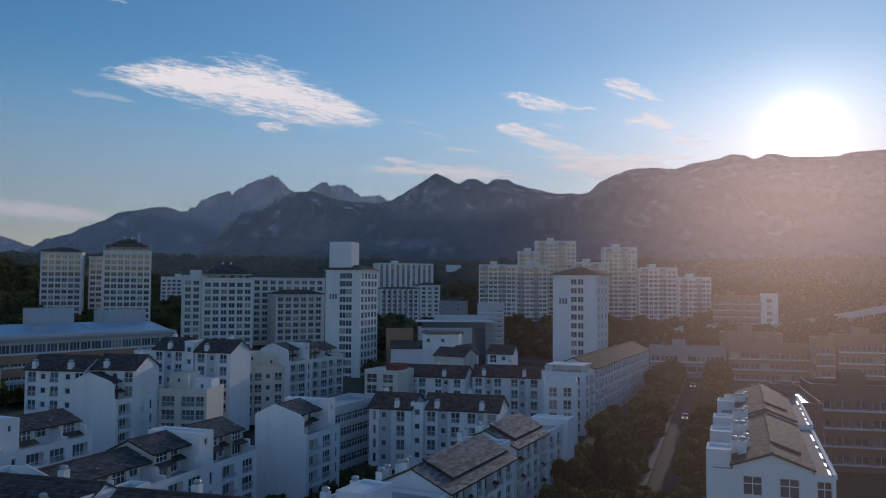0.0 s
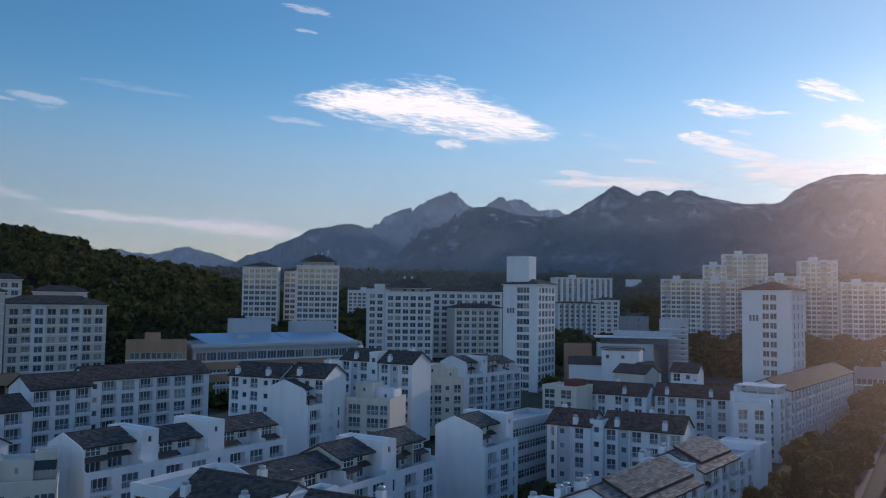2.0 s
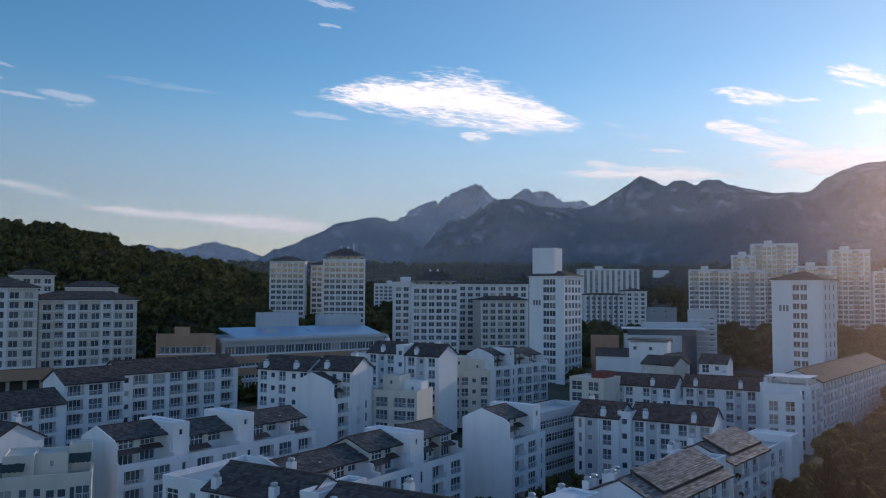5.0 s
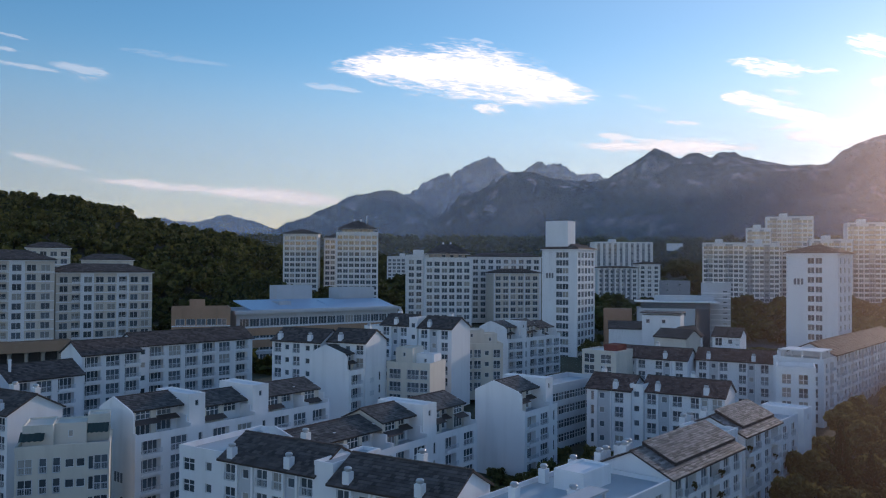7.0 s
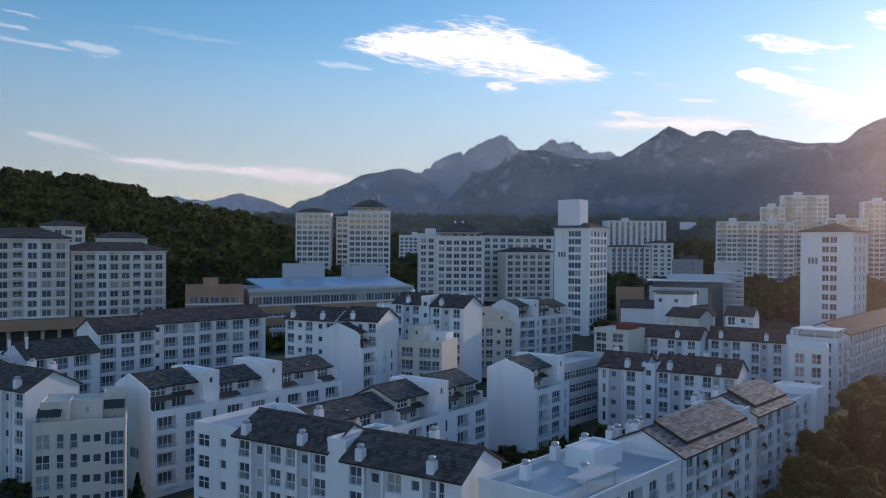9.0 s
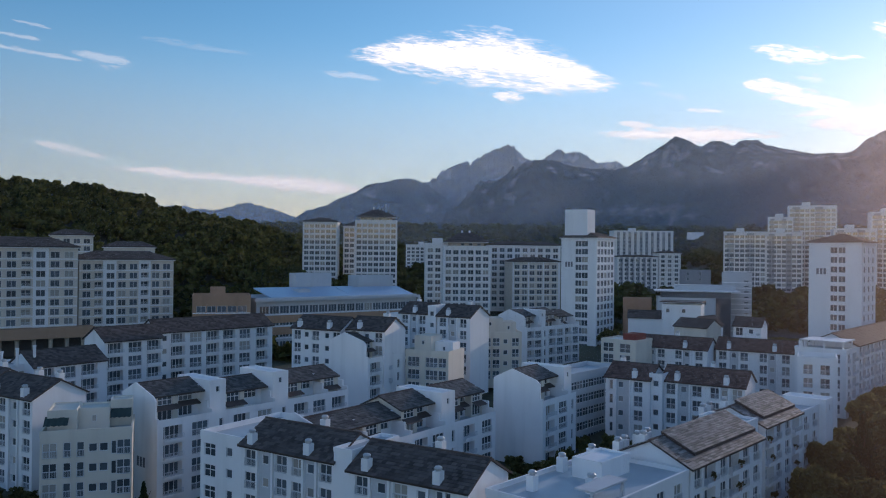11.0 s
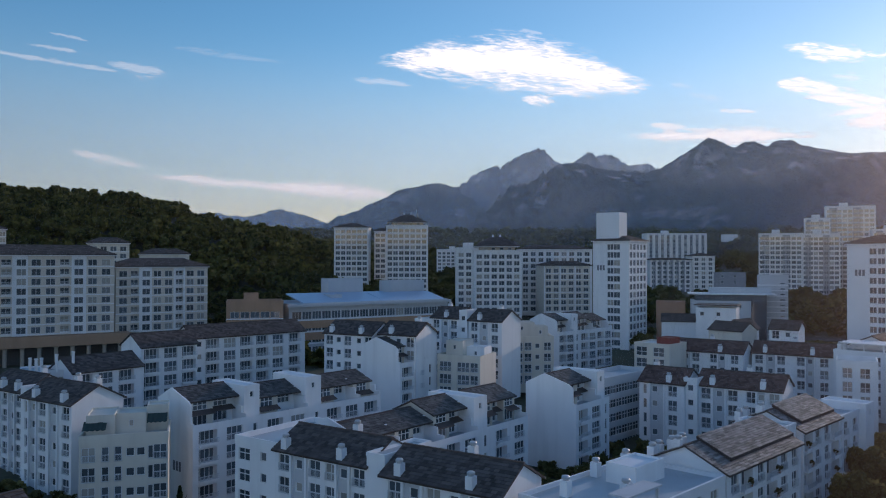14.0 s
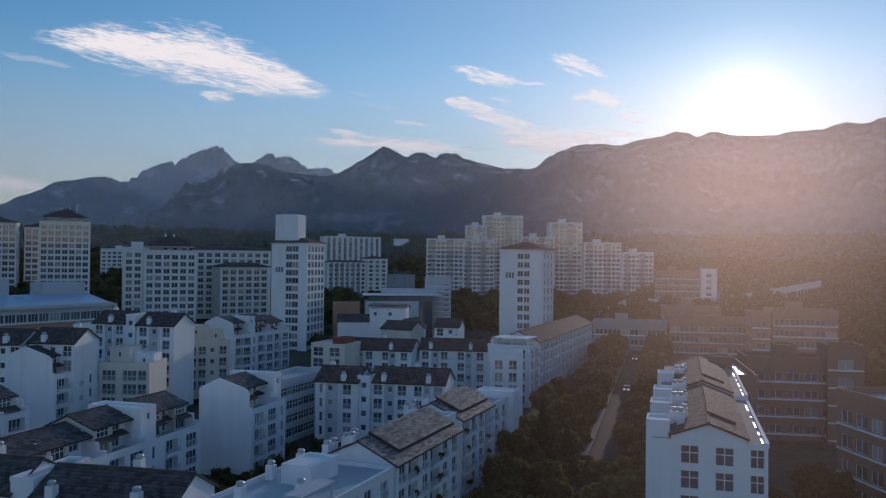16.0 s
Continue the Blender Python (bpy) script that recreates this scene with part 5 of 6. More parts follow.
brick_label = "brown brick school block with band windows and flat roof"
school("school_building", 74, 286, -17, 26, 12, 18.6, 7, "long school block with blue-tinted glazing", wall=TOWERG)
school("school_building", 99, 277, -17, 30, 13, 20.4, 7, brick_label)
school("school_building", 118.7, 254.5, -17, 6, 14, 23.8, 7, brick_label, n=1)
school("school_building", 125.5, 254.0, -17, 20, 16, 24.6, 7, brick_label)
hall = school("sports_hall", 103, 292, -12, 20, 14, 23.4, 7, "brick sports hall with low curved metal roof")
school("school_building", 75.0, 163.0, -14, 22, 11, 20.0, 2, brick_label, ww=2.6, wh=1.7)
school("school_building", 64.5, 136.0, 74, 26, 9, 19.8, 2, brick_label)
school("school_building", 89.5, 157.5, -14, 7, 8, 23.0, 2, brick_label, n=1)
school("school_building", 66.8, 115.0, -88, 22, 16, 21.0, 2, brick_label, ww=2.6)
school("school_building", 154, 455, -20, 25, 14, 36, 18, "brown mid-rise school block below the mountain")
school("school_building", 178, 446.5, -20, 9, 14, 37, 18, "pale end block below the mountain", wall=TOWERW, n=1)


# ---- clouds and haze ----
def bearing(az, el, r):
    a, e = radians(az), radians(el)
    return Vector((r * math.sin(a) * math.cos(e), r * math.cos(a) * math.cos(e), 40 + r * math.sin(e)))


def cloud_material():
    """Ice cloud: fine streaks inside a lens whose cover thins to its rim (the rim by the sheet's UV); object colour gives cover and raggedness."""
    m = bpy.data.materials.new("thin_evening_cloud")
    m.use_nodes = True
    n, l = m.node_tree.nodes, m.node_tree.links
    n.remove(n["Principled BSDF"])

    def math_node(op, a, b, c=None):
        k = n.new("ShaderNodeMath"); k.operation = op
        for i, v in enumerate((a, b, c)):
            if v is None:
                continue
            if isinstance(v, (int, float)):
                k.inputs[i].default_value = v
            else:
                l.new(v, k.inputs[i])
        return k.outputs[0]

    co, info = n.new("ShaderNodeTexCoord"), n.new("ShaderNodeObjectInfo")
    off = n.new("ShaderNodeVectorMath"); off.operation = "SCALE"; off.inputs[0].default_value = (900, 300, 700)
    l.new(info.outputs["Random"], off.inputs["Scale"])
    layers = []
    for size, turn, detail in (((0.007, 1, 0.034), 8, 8), ((0.022, 1, 0.19), 5, 5)):
        mp, ns = n.new("ShaderNodeMapping"), n.new("ShaderNodeTexNoise")
        l.new(co.outputs["Object"], mp.inputs["Vector"]); l.new(off.outputs[0], mp.inputs["Location"])
        mp.inputs["Scale"].default_value, mp.inputs["Rotation"].default_value = size, (0, radians(turn), 0)
        ns.inputs["Scale"].default_value, ns.inputs["Detail"].default_value, ns.inputs["Roughness"].default_value = 1.0, detail, 0.6
        ns.inputs["Distortion"].default_value = 0.4
        l.new(mp.outputs[0], ns.inputs["Vector"])
        layers.append(ns.outputs[0])
    uv, sep, tint = n.new("ShaderNodeUVMap"), n.new("ShaderNodeSeparateXYZ"), n.new("ShaderNodeSeparateColor")
    l.new(uv.outputs[0], sep.inputs[0]); l.new(info.outputs["Color"], tint.inputs[0])
    # 0 at the rim, 1 along the middle
    across = math_node("SUBTRACT", 1.0, math_node("ABSOLUTE", math_node("MULTIPLY_ADD", sep.outputs[1], 2.0, -1.0), 0.0))
    ends = math_node("SUBTRACT", 1.0, math_node("ABSOLUTE", math_node("MULTIPLY_ADD", sep.outputs[0], 2.0, -1.0), 0.0))
    rim = math_node("MINIMUM", across, math_node("MULTIPLY", ends, 2.2))
    grain = math_node("ADD", math_node("MULTIPLY", layers[0], 0.62), math_node("MULTIPLY", layers[1], 0.38))
    ragged = math_node("MULTIPLY", math_node("SUBTRACT", grain, 0.54), math_node("MULTIPLY", tint.outputs[0], 5.0))
    rag2 = math_node("ADD", ragged, math_node("MULTIPLY", math_node("SUBTRACT", grain, 0.5), 0.9))
    cov = n.new("ShaderNodeMapRange"); cov.interpolation_type = "SMOOTHSTEP"
    cov.inputs[1].default_value, cov.inputs[2].default_value, cov.inputs[3].default_value, cov.inputs[4].default_value = 0.10, 0.95, 0.0, 0.95
    l.new(math_node("ADD", math_node("MULTIPLY", rim, 1.15), rag2), cov.inputs[0])
    op = math_node("MULTIPLY", math_node("MULTIPLY", cov.outputs[0], info.outputs["Alpha"]), math_node("MINIMUM", math_node("MULTIPLY", rim, 3.0), 1.0))
    tr, em, mx = n.new("ShaderNodeBsdfTransparent"), n.new("ShaderNodeEmission"), n.new("ShaderNodeMixShader")
    # sunlight on the cloud is put in as warm emission
    em.inputs[0].default_value, em.inputs[1].default_value = (1.0, 0.90, 0.80, 1), 1.12
    l.new(op, mx.inputs[0]); l.new(tr.outputs[0], mx.inputs[1]); l.new(em.outputs[0], mx.inputs[2])
    l.new(mx.outputs[0], n["Material Output"].inputs[0])
    return m


CLOUD = cloud_material()


def cloud(az0, el0, az1, el1, thick, label, opacity=0.5, hump=0.5, wisp=1.0):
    """A lens of thin cloud between two bearings, thick degrees high, of which the share hump lies above the line."""
    r = 4750
    a, b = bearing(az0, el0, r), bearing(az1, el1, r)
    mid, along_ = (a + b) / 2, (b - a)
    w, h = along_.length, 2 * r * math.tan(radians(thick / 2))
    ex = along_.normalized()
    ey = (mid - Vector((0, 0, 40))).normalized()
    ez = ex.cross(ey).normalized()
    ey = ez.cross(ex)
    n = 24
    V, uvs = [], []
    for i in range(n + 1):
        u = i / n
        lens = 0.08 + 0.92 * math.sin(math.pi * u) ** 1.15
        for j in range(5):
            v = j / 4
            V.append((w * (u - 0.5), 0, h * lens * (v - 1 + hump)))
            uvs.append((u, v))
    faces = [(i * 5 + j, i * 5 + 5 + j, i * 5 + 6 + j, i * 5 + 1 + j) for i in range(n) for j in range(4)]
    me = bpy.data.meshes.new("cloud")
    me.from_pydata(V, [], faces)
    lay = me.uv_layers.new(name="lens")
    for lp in me.loops:
        lay.data[lp.index].uv = uvs[lp.vertex_index]
    me.materials.append(CLOUD)
    ob = new("cloud", me)
    ob.matrix_world = Matrix(((ex.x, ey.x, ez.x, mid.x), (ex.y, ey.y, ez.y, mid.y), (ex.z, ey.z, ez.z, mid.z), (0, 0, 0, 1)))
    ob.color = (wisp, 1, 1, opacity)
    return tagged(ob, label, "cloud", kind="structure")


cloud(-24.5, 13.87, -3.3, 11.47, 5.12, "large bright white lens of streaky cloud", 1.00, 0.66, 0.35)
cloud(3.6, 13.88, 10.3, 12.60, 1.76, "small wispy streak of pale cloud", 0.80, 0.50, 1.00)
cloud(9.2, 12.70, 11.2, 12.62, 0.47, "small wispy streak of pale cloud", 0.60, 0.50, 1.00)
cloud(10.6, 14.82, 15.8, 12.95, 1.64, "small wispy streak of pale cloud", 0.80, 0.50, 1.00)
cloud(12.4, 11.99, 17.4, 10.99, 1.76, "small wispy streak of pale cloud", 0.80, 0.50, 1.00)
cloud(15.8, 10.43, 18.9, 9.94, 1.29, "small wispy streak of pale cloud", 0.70, 0.50, 1.00)
cloud(3.4, 11.65, 7.7, 10.77, 1.64, "small wispy streak of pale cloud", 0.85, 0.50, 1.00)
cloud(5.0, 10.68, 10.5, 9.72, 1.76, "small wispy streak of pale cloud", 0.85, 0.50, 1.00)
cloud(-4.7, 9.27, -1.7, 8.97, 0.88, "small wispy streak of pale cloud", 0.70, 0.50, 1.00)
cloud(-0.3, 10.07, 2.8, 9.77, 0.65, "small wispy streak of pale cloud", 0.70, 0.50, 1.00)
cloud(-2.1, 11.27, 0.7, 10.66, 0.59, "small wispy streak of pale cloud", 0.19, 0.50, 1.00)
cloud(-3.2, 11.99, -1.5, 11.66, 0.53, "small wispy streak of pale cloud", 0.19, 0.50, 1.00)
cloud(6.9, 11.72, 8.9, 11.38, 1.00, "small wispy streak of pale cloud", 0.28, 0.50, 1.00)
cloud(-13.6, 11.39, -10.5, 11.01, 1.17, "small wispy streak of pale cloud", 0.70, 0.50, 1.00)
cloud(-26.1, 12.72, -21.0, 12.33, 0.70, "small wispy streak of pale cloud", 0.22, 0.50, 1.00)
cloud(-6.3, 8.56, 7.2, 8.03, 1.76, "bright cloud streak behind the mountain peaks", 0.95, 0.50, 0.60)
cloud(5.5, 9.31, 18.6, 9.04, 1.29, "bright streaked cloud above the mountain", 0.80, 0.50, 1.00)
cloud(7.0, 8.77, 16.6, 8.28, 2.58, "bright cloud bank above the mountain", 1.00, 0.50, 0.50)
cloud(-50.0, 12.88, -40.3, 12.21, 0.53, "small wispy streak of pale cloud", 0.22, 0.50, 1.00)
cloud(-47.4, 13.46, -42.8, 13.26, 0.53, "small wispy streak of pale cloud", 0.22, 0.50, 1.00)
cloud(-45.8, 14.33, -43.0, 14.06, 0.35, "small wispy streak of pale cloud", 0.19, 0.50, 1.00)
cloud(-42.2, 12.79, -37.9, 12.32, 1.64, "small wispy streak of pale cloud", 0.22, 0.50, 1.00)
cloud(-38.9, 14.22, -29.9, 13.61, 0.70, "small wispy streak of pale cloud", 0.08, 0.50, 1.00)
cloud(-13.8, 16.06, -11.8, 15.73, 0.53, "small wispy streak of pale cloud", 0.22, 0.50, 1.00)
cloud(-40.6, 5.61, -27.8, 4.80, 1.29, "pale low cloud streak over the hill", 0.72, 0.50, 0.70)
cloud(-32.6, 5.13, -21.8, 4.50, 1.88, "pale low cloud bank beside the mountain", 0.83, 0.50, 0.30)
cloud(-44.5, 7.04, -39.2, 6.10, 1.06, "pale low cloud streak over the hill", 0.45, 0.50, 1.00)
cloud(-24.9, 20.32, -20.6, 19.75, 0.94, "small wispy streak of pale cloud", 0.28, 0.50, 1.00)
cloud(-23.9, 18.75, -21.9, 18.54, 0.53, "small wispy streak of pale cloud", 0.28, 0.50, 1.00)

# ---- woods between the houses and the mountain ----
TOWN = [(-190, 583, 26), (-35, 285, 22), (45, 262, 18), (-185, 385, 26), (-150, 378, 24), (-90, 330, 26), (-70, 360, 30), (-25, 620, 45), (-20, 515, 34), (45, 520, 32), (85, 525, 36), (130, 512, 34), (-130, 262, 48), (130, 295, 34), (95, 195, 26)]
rnd = random.Random(12)
spots = []
for i in range(9500):
    az = rnd.uniform(-36, 62)
    r = 235 + 1150 * rnd.random() ** 1.15
    x, y = r * math.sin(radians(az)), r * math.cos(radians(az))
    if any(math.hypot(x - a, y - b) < c for a, b, c in TOWN) or (r < 330 and -26 < az < 30):
        continue
    w = rnd.uniform(6, 11) * (1 + 0.5 * (r > 700))
    spots.append((x, y, ground_z(x, y) - 1, w, w * rnd.uniform(0.7, 1.05)))
wood_mass("foothill_wood", "dark green woods between town and mountain", spots, LEAF, 80, 0.14, 31)


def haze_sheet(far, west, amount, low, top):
    """Added sheet, tinted as haze before the mountains: scatters sky and sun, thinning upward."""
    m = bpy.data.materials.new("haze_card")
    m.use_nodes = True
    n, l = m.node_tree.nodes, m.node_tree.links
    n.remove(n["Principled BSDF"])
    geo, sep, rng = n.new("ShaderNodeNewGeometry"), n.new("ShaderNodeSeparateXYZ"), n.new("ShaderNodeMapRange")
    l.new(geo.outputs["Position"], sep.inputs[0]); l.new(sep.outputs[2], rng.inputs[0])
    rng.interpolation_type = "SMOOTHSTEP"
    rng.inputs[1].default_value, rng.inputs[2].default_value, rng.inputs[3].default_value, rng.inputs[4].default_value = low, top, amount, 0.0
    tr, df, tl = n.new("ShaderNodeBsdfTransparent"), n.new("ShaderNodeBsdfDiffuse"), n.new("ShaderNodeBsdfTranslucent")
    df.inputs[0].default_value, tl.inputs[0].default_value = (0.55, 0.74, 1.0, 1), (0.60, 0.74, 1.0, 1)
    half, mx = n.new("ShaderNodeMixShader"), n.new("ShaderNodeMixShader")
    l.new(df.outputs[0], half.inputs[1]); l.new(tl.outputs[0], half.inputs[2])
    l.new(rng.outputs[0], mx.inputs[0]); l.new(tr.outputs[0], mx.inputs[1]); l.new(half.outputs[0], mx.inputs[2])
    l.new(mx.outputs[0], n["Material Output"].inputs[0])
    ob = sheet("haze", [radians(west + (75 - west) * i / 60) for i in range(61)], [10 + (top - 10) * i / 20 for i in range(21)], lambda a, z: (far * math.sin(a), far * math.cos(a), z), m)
    return tagged(ob, "added bluish sheet imitating haze before the mountains", "haze", kind="structure")


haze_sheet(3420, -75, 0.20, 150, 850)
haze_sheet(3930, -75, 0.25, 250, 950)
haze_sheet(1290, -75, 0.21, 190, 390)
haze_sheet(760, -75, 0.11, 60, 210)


def glare_sheet(far, amount, low, top, west=-75, foot=8, bend=1.38):
    """Sheet added to imitate sun glare: a small share bends light a few degrees."""
    m = bpy.data.materials.new("sun_glare_veil")
    m.use_nodes = True
    n, l = m.node_tree.nodes, m.node_tree.links
    n.remove(n["Principled BSDF"])
    geo, sep, rng = n.new("ShaderNodeNewGeometry"), n.new("ShaderNodeSeparateXYZ"), n.new("ShaderNodeMapRange")
    l.new(geo.outputs["Position"], sep.inputs[0]); l.new(sep.outputs[2], rng.inputs[0])
    rng.interpolation_type = "SMOOTHSTEP"
    rng.inputs[1].default_value, rng.inputs[2].default_value, rng.inputs[3].default_value, rng.inputs[4].default_value = low, top, amount, 0.0
    tr, rf, mx = n.new("ShaderNodeBsdfTransparent"), n.new("ShaderNodeBsdfRefraction"), n.new("ShaderNodeMixShader")
    rf.inputs["Color"].default_value, rf.inputs["Roughness"].default_value, rf.inputs["IOR"].default_value = (1.0, 0.76, 0.68, 1), 0.80, bend
    l.new(rng.outputs[0], mx.inputs[0]); l.new(tr.outputs[0], mx.inputs[1]); l.new(rf.outputs[0], mx.inputs[2])
    l.new(mx.outputs[0], n["Material Output"].inputs[0])
    ob = sheet("haze", [radians(west + (75 - west) * i / 60) for i in range(61)], [foot + (top - foot) * i / 12 for i in range(13)], lambda a, z: (far * math.sin(a), far * math.cos(a), z), m)
    return tagged(ob, "added refracting sheet imitating glare round the sun", "haze", kind="structure")


glare_sheet(205, 0.034, 52, 105)
glare_sheet(70, 0.027, 43, 62, -4, 1, 1.7)


# ---- street, fence, trees, cars ----
ROAD_AXIS = 69.8


def strip(name, x, y, axis, length, width, mat, label, lift=0.06):
    a = radians(axis)
    ux, uy = math.cos(a), math.sin(a)
    return tagged(sheet(name, [-width / 2, 0, width / 2], [length * i / 40 for i in range(41)],
                        lambda u, v: (x + ux * v + uy * u, y + uy * v - ux * u, ground_z(x + ux * v + uy * u, y + uy * v - ux * u) + lift), mat), label, name, kind="structure")


strip("road", 17.0, 84.0, ROAD_AXIS, 215, 6.0, ASPHALT, "narrow asphalt street between apartment rows", 0.08)
strip("pavement", 12.9, 85.5, ROAD_AXIS, 215, 1.9, PAVING, "grey paved footway beside the street", 0.2)
strip("pavement", 21.1, 82.5, ROAD_AXIS, 215, 1.9, PAVING, "grey paved footway beside the street", 0.2)
strip("road", -20, 330, -6, 150, 8, ASPHALT, "asphalt road in front of the high-rise towers", 0.3)
strip("sports_court", 78, 320, -17, 46, 20, material("teal_court_surface", (0.07, 0.26, 0.27), 0.7, 0.1, 0.2), "teal sports court beside the school", 0.4)


def trunk_mesh(h, r, seed):
    """A tapered trunk with limbs."""
    rs = random.Random(seed)
    bm = bmesh.new()

    def limb(p, q, r0, r1, n=7):
        d = (q - p).normalized()
        s = d.orthogonal().normalized()
        t = d.cross(s)
        ring = [[bm.verts.new(c + (s * math.cos(6.283 * i / n) + t * math.sin(6.283 * i / n)) * rr) for i in range(n)] for c, rr in ((p, r0), ((p + q) / 2, (r0 + r1) / 2 * 1.05), (q, r1))]
        for a, b in zip(ring, ring[1:]):
            for i in range(n):
                bm.faces.new((a[i], a[(i + 1) % n], b[(i + 1) % n], b[i]))

    top = Vector((rs.uniform(-0.3, 0.3), rs.uniform(-0.3, 0.3), h * 0.55))
    limb(Vector((0, 0, -0.3)), top, r, r * 0.55, 9)
    for k in range(6):
        a = k * 1.05 + rs.uniform(-0.3, 0.3)
        base = top * rs.uniform(0.6, 1.0)
        limb(base, base + Vector((math.cos(a) * h * 0.2, math.sin(a) * h * 0.2, h * rs.uniform(0.15, 0.32))), r * 0.4, r * 0.1)
    return to_mesh("trunk", bm, BARK)


def crown_mesh(seed, w, h, z, leaves, size, mat, conifer=False):
    q = crown_template(seed, leaves, size, conifer) * (w, w, h) + (0, 0, z)
    me = bpy.data.meshes.new("crown")
    V = q.reshape(-1, 3)
    me.from_pydata(V.tolist(), [], np.arange(len(V)).reshape(-1, 4).tolist())
    me.materials.append(mat)
    return me


def make_tree(name, h, w, seed, mat, label, group, conifer=False):
    ob = thing(name, Matrix(), label, "tree", group)
    part("trunk", trunk_mesh(h, 0.16 + h * 0.012, seed), None, ob)
    part("crown", crown_mesh(seed, w, h * (0.78 if not conifer else 0.92), h * (0.2 if not conifer else 0.08), 1500 if not conifer else 1300, 0.05 if not conifer else 0.045, mat, conifer), None, ob)
    return ob


street_label = "leafy street tree with dark green rounded crown"
models = [make_tree("street_tree", h, w, 40 + i, LEAF_B, street_label, "street trees") for i, (h, w) in enumerate(((9, 7.5), (8, 7), (10.5, 8.5), (7, 6.5)))]
pines = [make_tree("conifer_tree", h, w, 60 + i, LEAF_P, "dark narrow conifer beside the white rows", "conifers", True) for i, (h, w) in enumerate(((11, 6), (9, 5)))]
rnd = random.Random(21)
used = set()


def plant(kinds, x, y, s=1.0):
    k = rnd.randrange(len(kinds))
    m = pose(x, y, ground_z(x, y), 0, 0, rnd.uniform(0, 360)) @ Matrix.Scale(s, 4)
    if kinds[k].name not in used:
        used.add(kinds[k].name)
        kinds[k].matrix_world = m
        return kinds[k]
    c = copy_thing(kinds[k], m)
    c.matrix_basis = m
    return c


ca, sa = math.cos(radians(ROAD_AXIS)), math.sin(radians(ROAD_AXIS))
for side, offs in ((-1, (5.6, 9.8, 13.5)), (1, (5.4, 8.2))):
    for off in offs:
        for v in range(4, 205, 6):
            o = side * (off + rnd.uniform(-0.8, 0.8))
            vv = v + rnd.uniform(-2, 2)
            x, y = 17 + ca * vv + sa * o, 84 + sa * vv - ca * o
            if side < 0 and off > 12 and vv > 110:
                continue
            plant(models, x, y, rnd.uniform(0.75, 1.1))
for i in range(26):
    plant(models, rnd.uniform(54, 74), rnd.uniform(84, 118), rnd.uniform(0.8, 1.2))
for x, y, s in ((-88, 77, 1.15), (-92, 82, 1.1), (-84, 74, 1.0), (-96, 86, 1.0), (-80, 72, 0.9)):
    plant(models, x, y, s)
for x, y in ((-24, 300), (-18, 285), (-10, 276), (-27, 290), (-6, 272), (26, 262), (30, 270), (24, 285), (33, 280), (-23, 272), (-26, 280), (-3, 262), (22, 250), (28, 250)):
    plant(models, x, y, 0.9)
for x, y, s in ((-60.5, 192, 1.35), (-72, 94.5, 0.75), (27.5, 141, 1.2), (29.5, 146, 1.05), (31, 137, 0.9)):
    plant(pines, x, y, s)

# panel fence below the mountain
def fence(x, y, axis, length, h, lift):
    ob = thing("panel_fence", frame_at(x, y, axis), "pale steel panel fence along the hill road", "fence", "fences")
    pm = bmesh.new(); add_box(pm, 0.06, 2.94, -0.04, 0.04, 0, h); pm = to_mesh("panel", pm, RAILW)
    qm = bmesh.new(); add_box(qm, -0.09, 0.09, -0.09, 0.09, -3.0, h + 0.15); qm = to_mesh("post", qm, RAILW)
    a = radians(axis)
    for i in range(int(length / 3)):
        gx, gy = x + 3 * i * math.cos(a), y + 3 * i * math.sin(a)
        z = ground_z(gx, gy) + lift * i * 3 / length
        part("panel", pm, None, ob).location = (3 * i, 0, z)
        part("post", qm, None, ob).location = (3 * i, 0, z)


RAILW = material("pale_steel_panel", (0.55, 0.58, 0.60), 0.45, 0.08, 0.5)
fence(147.4, 446.3, -20, 30, 4.0, 0)
fence(175.5, 436.2, 22.2, 96, 4.0, 6)
fence(85.7, 349.6, 55.8, 64, 4.0, 4)


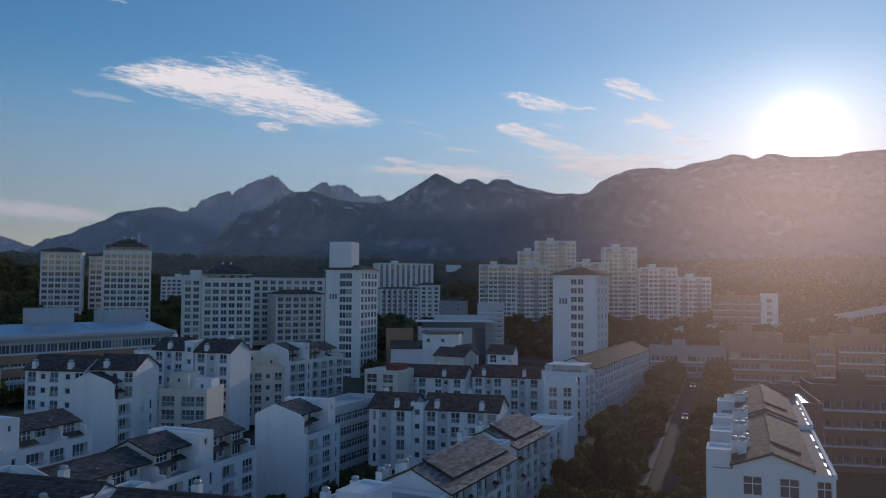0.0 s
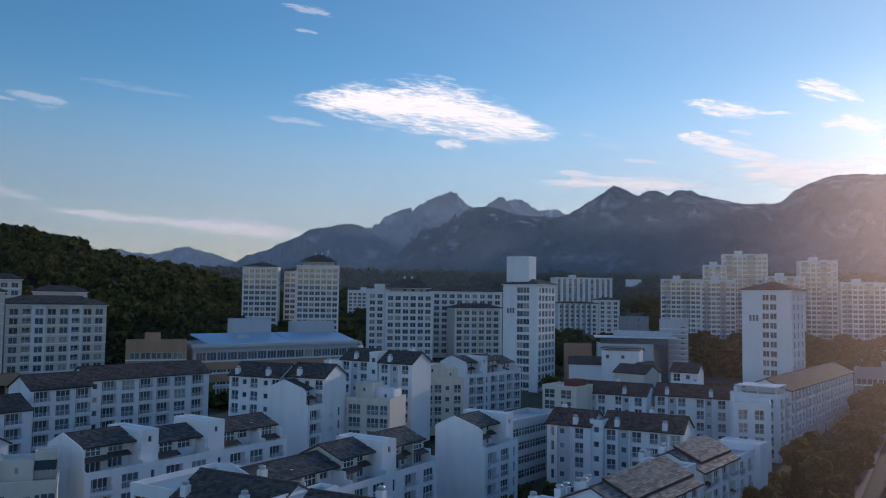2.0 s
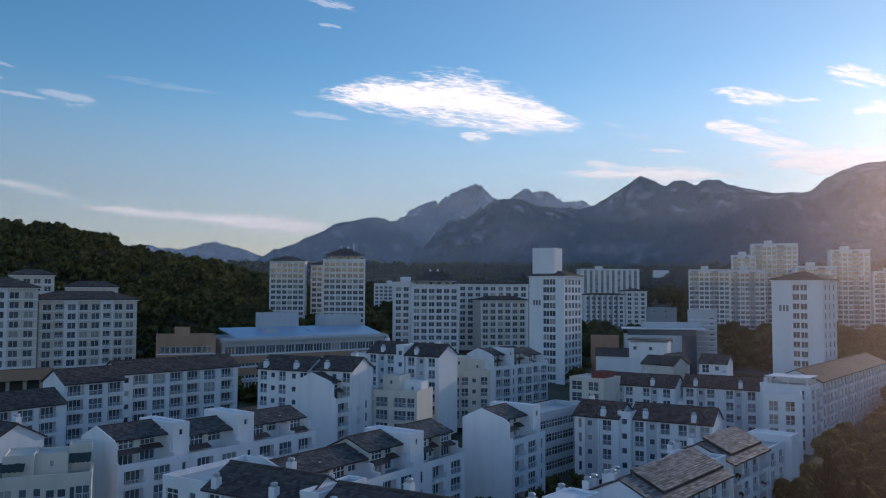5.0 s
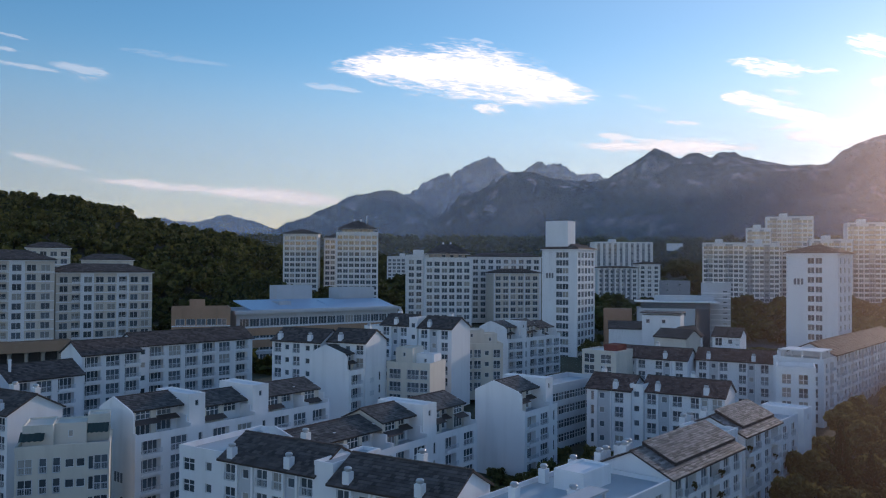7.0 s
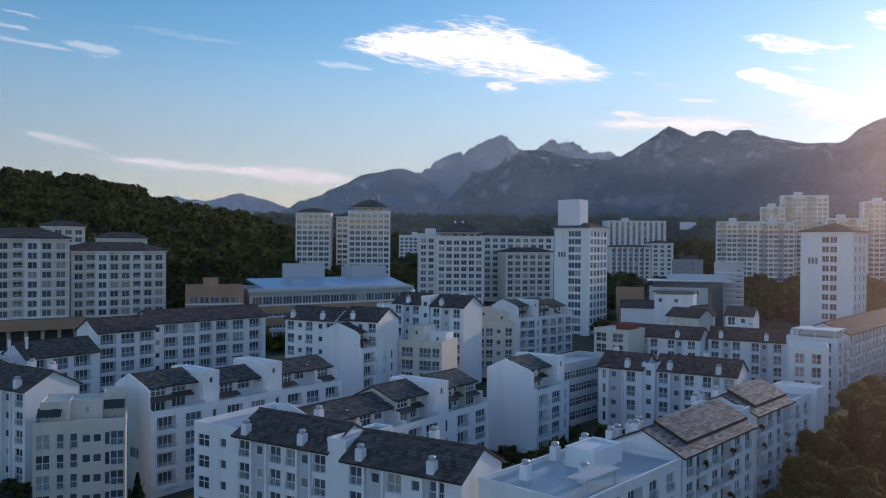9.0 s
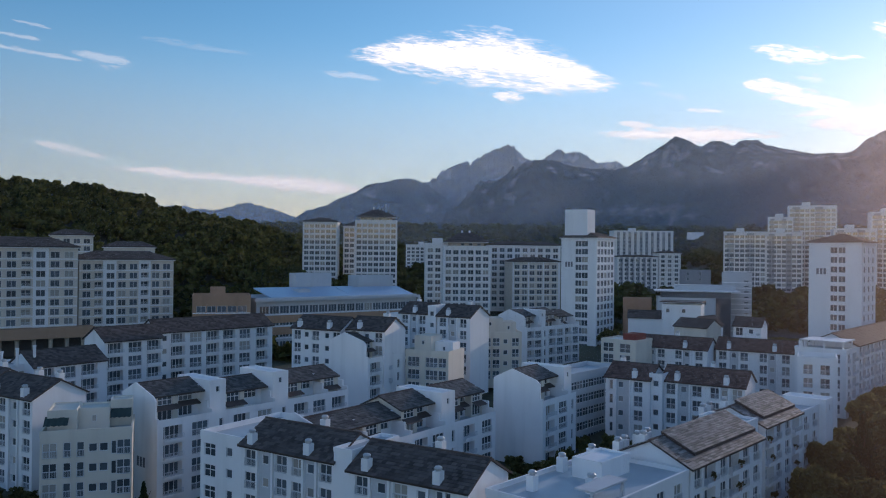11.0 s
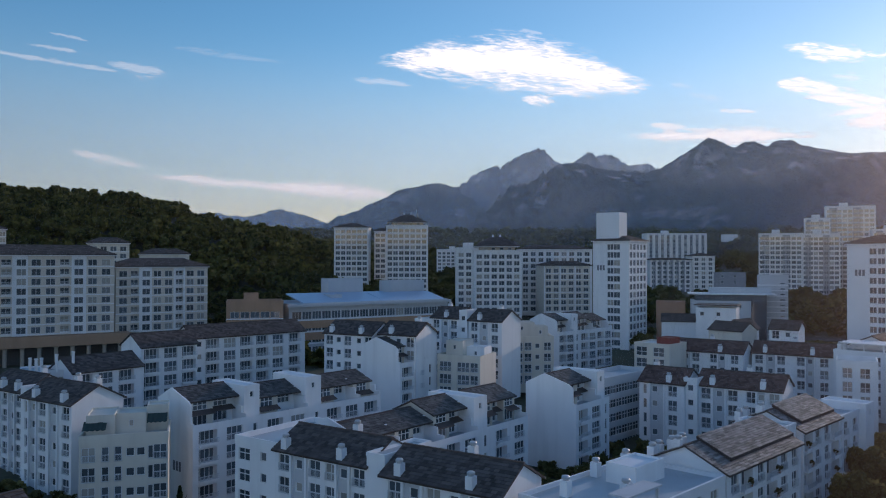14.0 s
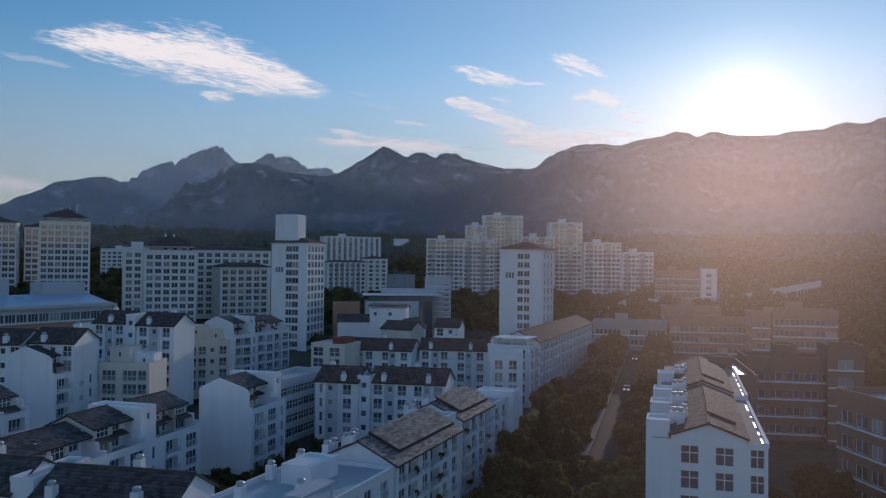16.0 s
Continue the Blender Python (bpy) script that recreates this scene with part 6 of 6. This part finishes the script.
# parked cars on the street
def car(x, y, axis, colour, label):
    ob = thing("parked_car", pose(x, y, ground_z(x, y) + 0.1, 0, 0, axis), label, "car", "cars on the street")
    paint = material("car_paint", colour, 0.3, 0.05, 1.0)
    bm = bmesh.new()
    prof = [(-2.2, 0.35), (-2.25, 0.8), (-1.3, 0.95), (-0.7, 1.45), (1.0, 1.5), (1.9, 1.0), (2.2, 0.9), (2.2, 0.35)]
    a = [bm.verts.new((px, -0.85 + (0.12 if pz > 1.2 else 0), pz)) for px, pz in prof]
    b = [bm.verts.new((px, 0.85 - (0.12 if pz > 1.2 else 0), pz)) for px, pz in prof]
    bm.faces.new(a); bm.faces.new(b[::-1])
    for i in range(len(prof)):
        j = (i + 1) % len(prof)
        bm.faces.new((a[j], a[i], b[i], b[j]))
    part("body", bm, paint, ob)
    bm = bmesh.new()
    add_face(bm, [(-1.28, -0.7, 1.0), (-0.75, -0.68, 1.42), (-0.75, 0.68, 1.42), (-1.28, 0.7, 1.0)])
    part("windscreen", bm, GLASS, ob).location = (-0.03, 0, 0.02)
    for wx in (-1.35, 1.35):
        for wy in (-0.8, 0.8):
            bm = bmesh.new()
            bmesh.ops.create_cone(bm, cap_ends=True, segments=16, radius1=0.33, radius2=0.33, depth=0.22, matrix=Matrix.Translation((wx, wy, 0.33)) @ Matrix.Rotation(math.pi / 2, 4, "X"))
            part("wheel", bm, FASCIA, ob)
    for wy in (-0.6, 0.6):
        bm = bmesh.new()
        add_box(bm, -2.32, -2.24, wy - 0.16, wy + 0.16, 0.62, 0.82)
        part("headlight", bm, LAMP, ob, "lit headlight")


LAMP = bpy.data.materials.new("lit_headlight")
LAMP.use_nodes = True
LAMP.node_tree.nodes["Principled BSDF"].inputs["Emission Color"].default_value = (1.0, 0.75, 0.45, 1)
LAMP.node_tree.nodes["Principled BSDF"].inputs["Emission Strength"].default_value = 2.5
car(82.0, 262.0, ROAD_AXIS, (0.25, 0.26, 0.28), "grey car with lit headlights on the street")
car(64.5, 213.0, ROAD_AXIS, (0.55, 0.55, 0.55), "silver car on the street between trees")

# painted block numbers, as plain bars
def number_bars(parent, m, w, h):
    for i in range(3):
        bm = bmesh.new()
        add_box(bm, -w / 2 + i * w / 3 + 0.06 * w, -w / 2 + (i + 0.78) * w / 3 + 0.03 * w, -0.02, 0.0, 0, h)
        part("number_bar", bm, NUMERAL, parent).matrix_local = m


number_bars(e_row, pose(0, 4.6, 7.0, 0, 0, -90) @ Matrix.Translation((0, -0.26, 0)), 2.6, 1.5)
number_bars(t2, pose(0, 11.0, 35.2, 0, 0, -90), 3.0, 1.8)
number_bars(t1, pose(0, 10.5, 36.0, 0, 0, -90), 3.2, 1.8)


# low shrubs in the courts between the rows
rnd = random.Random(77)
spots = []
for x0, x1, y0, y1, n in ((-32, 4, 128, 158, 240), (-122, -86, 72, 98, 160), (-70, -52, 92, 128, 120), (-34, -22, 98, 130, 90), (28, 40, 88, 150, 160), (-110, -84, 112, 150, 120)):
    for i in range(n):
        x, y = rnd.uniform(x0, x1), rnd.uniform(y0, y1)
        w = rnd.uniform(1.4, 3.4)
        spots.append((x, y, ground_z(x, y) - 0.2, w, w * rnd.uniform(0.6, 1.1)))
wood_mass("court_shrubs", "dark green shrubs in the courts between apartment rows", spots, LEAF_B, 120, 0.10, 51)


mast = thing("mast", pose(-145.0, 378.0, 58.0), "thin steel mast on the tower roof", "mast")
bm = bmesh.new()
lathe(bm, [(0.22, 0.0), (0.18, 7.0), (0.0, 7.2)], 8)
part("pole", bm, RAIL, mast)


# potted plants on the balconies and eaves along the street
PLANT = leaf_material("balcony_plant_foliage", (0.030, 0.045, 0.016), (0.12, 0.10, 0.04))


def potted_plant(parent_row, x, z, s):
    m = parent_row.matrix_world @ pose(x, -0.42, z, 0, 0, x * 40)
    ob = thing("potted_plant", m, "bushy dark potted plant on apartment balcony ledge", "plant", "balcony plants")
    bm = bmesh.new()
    lathe(bm, [(0.13, 0.0), (0.18, 0.28), (0.20, 0.30), (0.17, 0.30), (0.0, 0.27)], 10)
    part("pot", bm, BRICK, ob)
    part("foliage", crown_mesh(int(x * 10), 0.9 * s, 1.0 * s, 0.18, 130, 0.09, PLANT), None, ob)


def balcony_floor(row_eave, f):
    return row_eave - (f + 1) * STOREY - 0.35 + 0.3


for rb, cols_, seed in ((n1, (5.2, 12.4), 3), (n2, (2.0, 12.6), 4)):
    rnd = random.Random(seed)
    for f in range(4):
        for c in cols_:
            for k in range(2):
                if rnd.random() < 0.75:
                    potted_plant(rb, c + rnd.uniform(-1.2, 1.2), balcony_floor(16, f) + 0.3, rnd.uniform(0.8, 1.3))
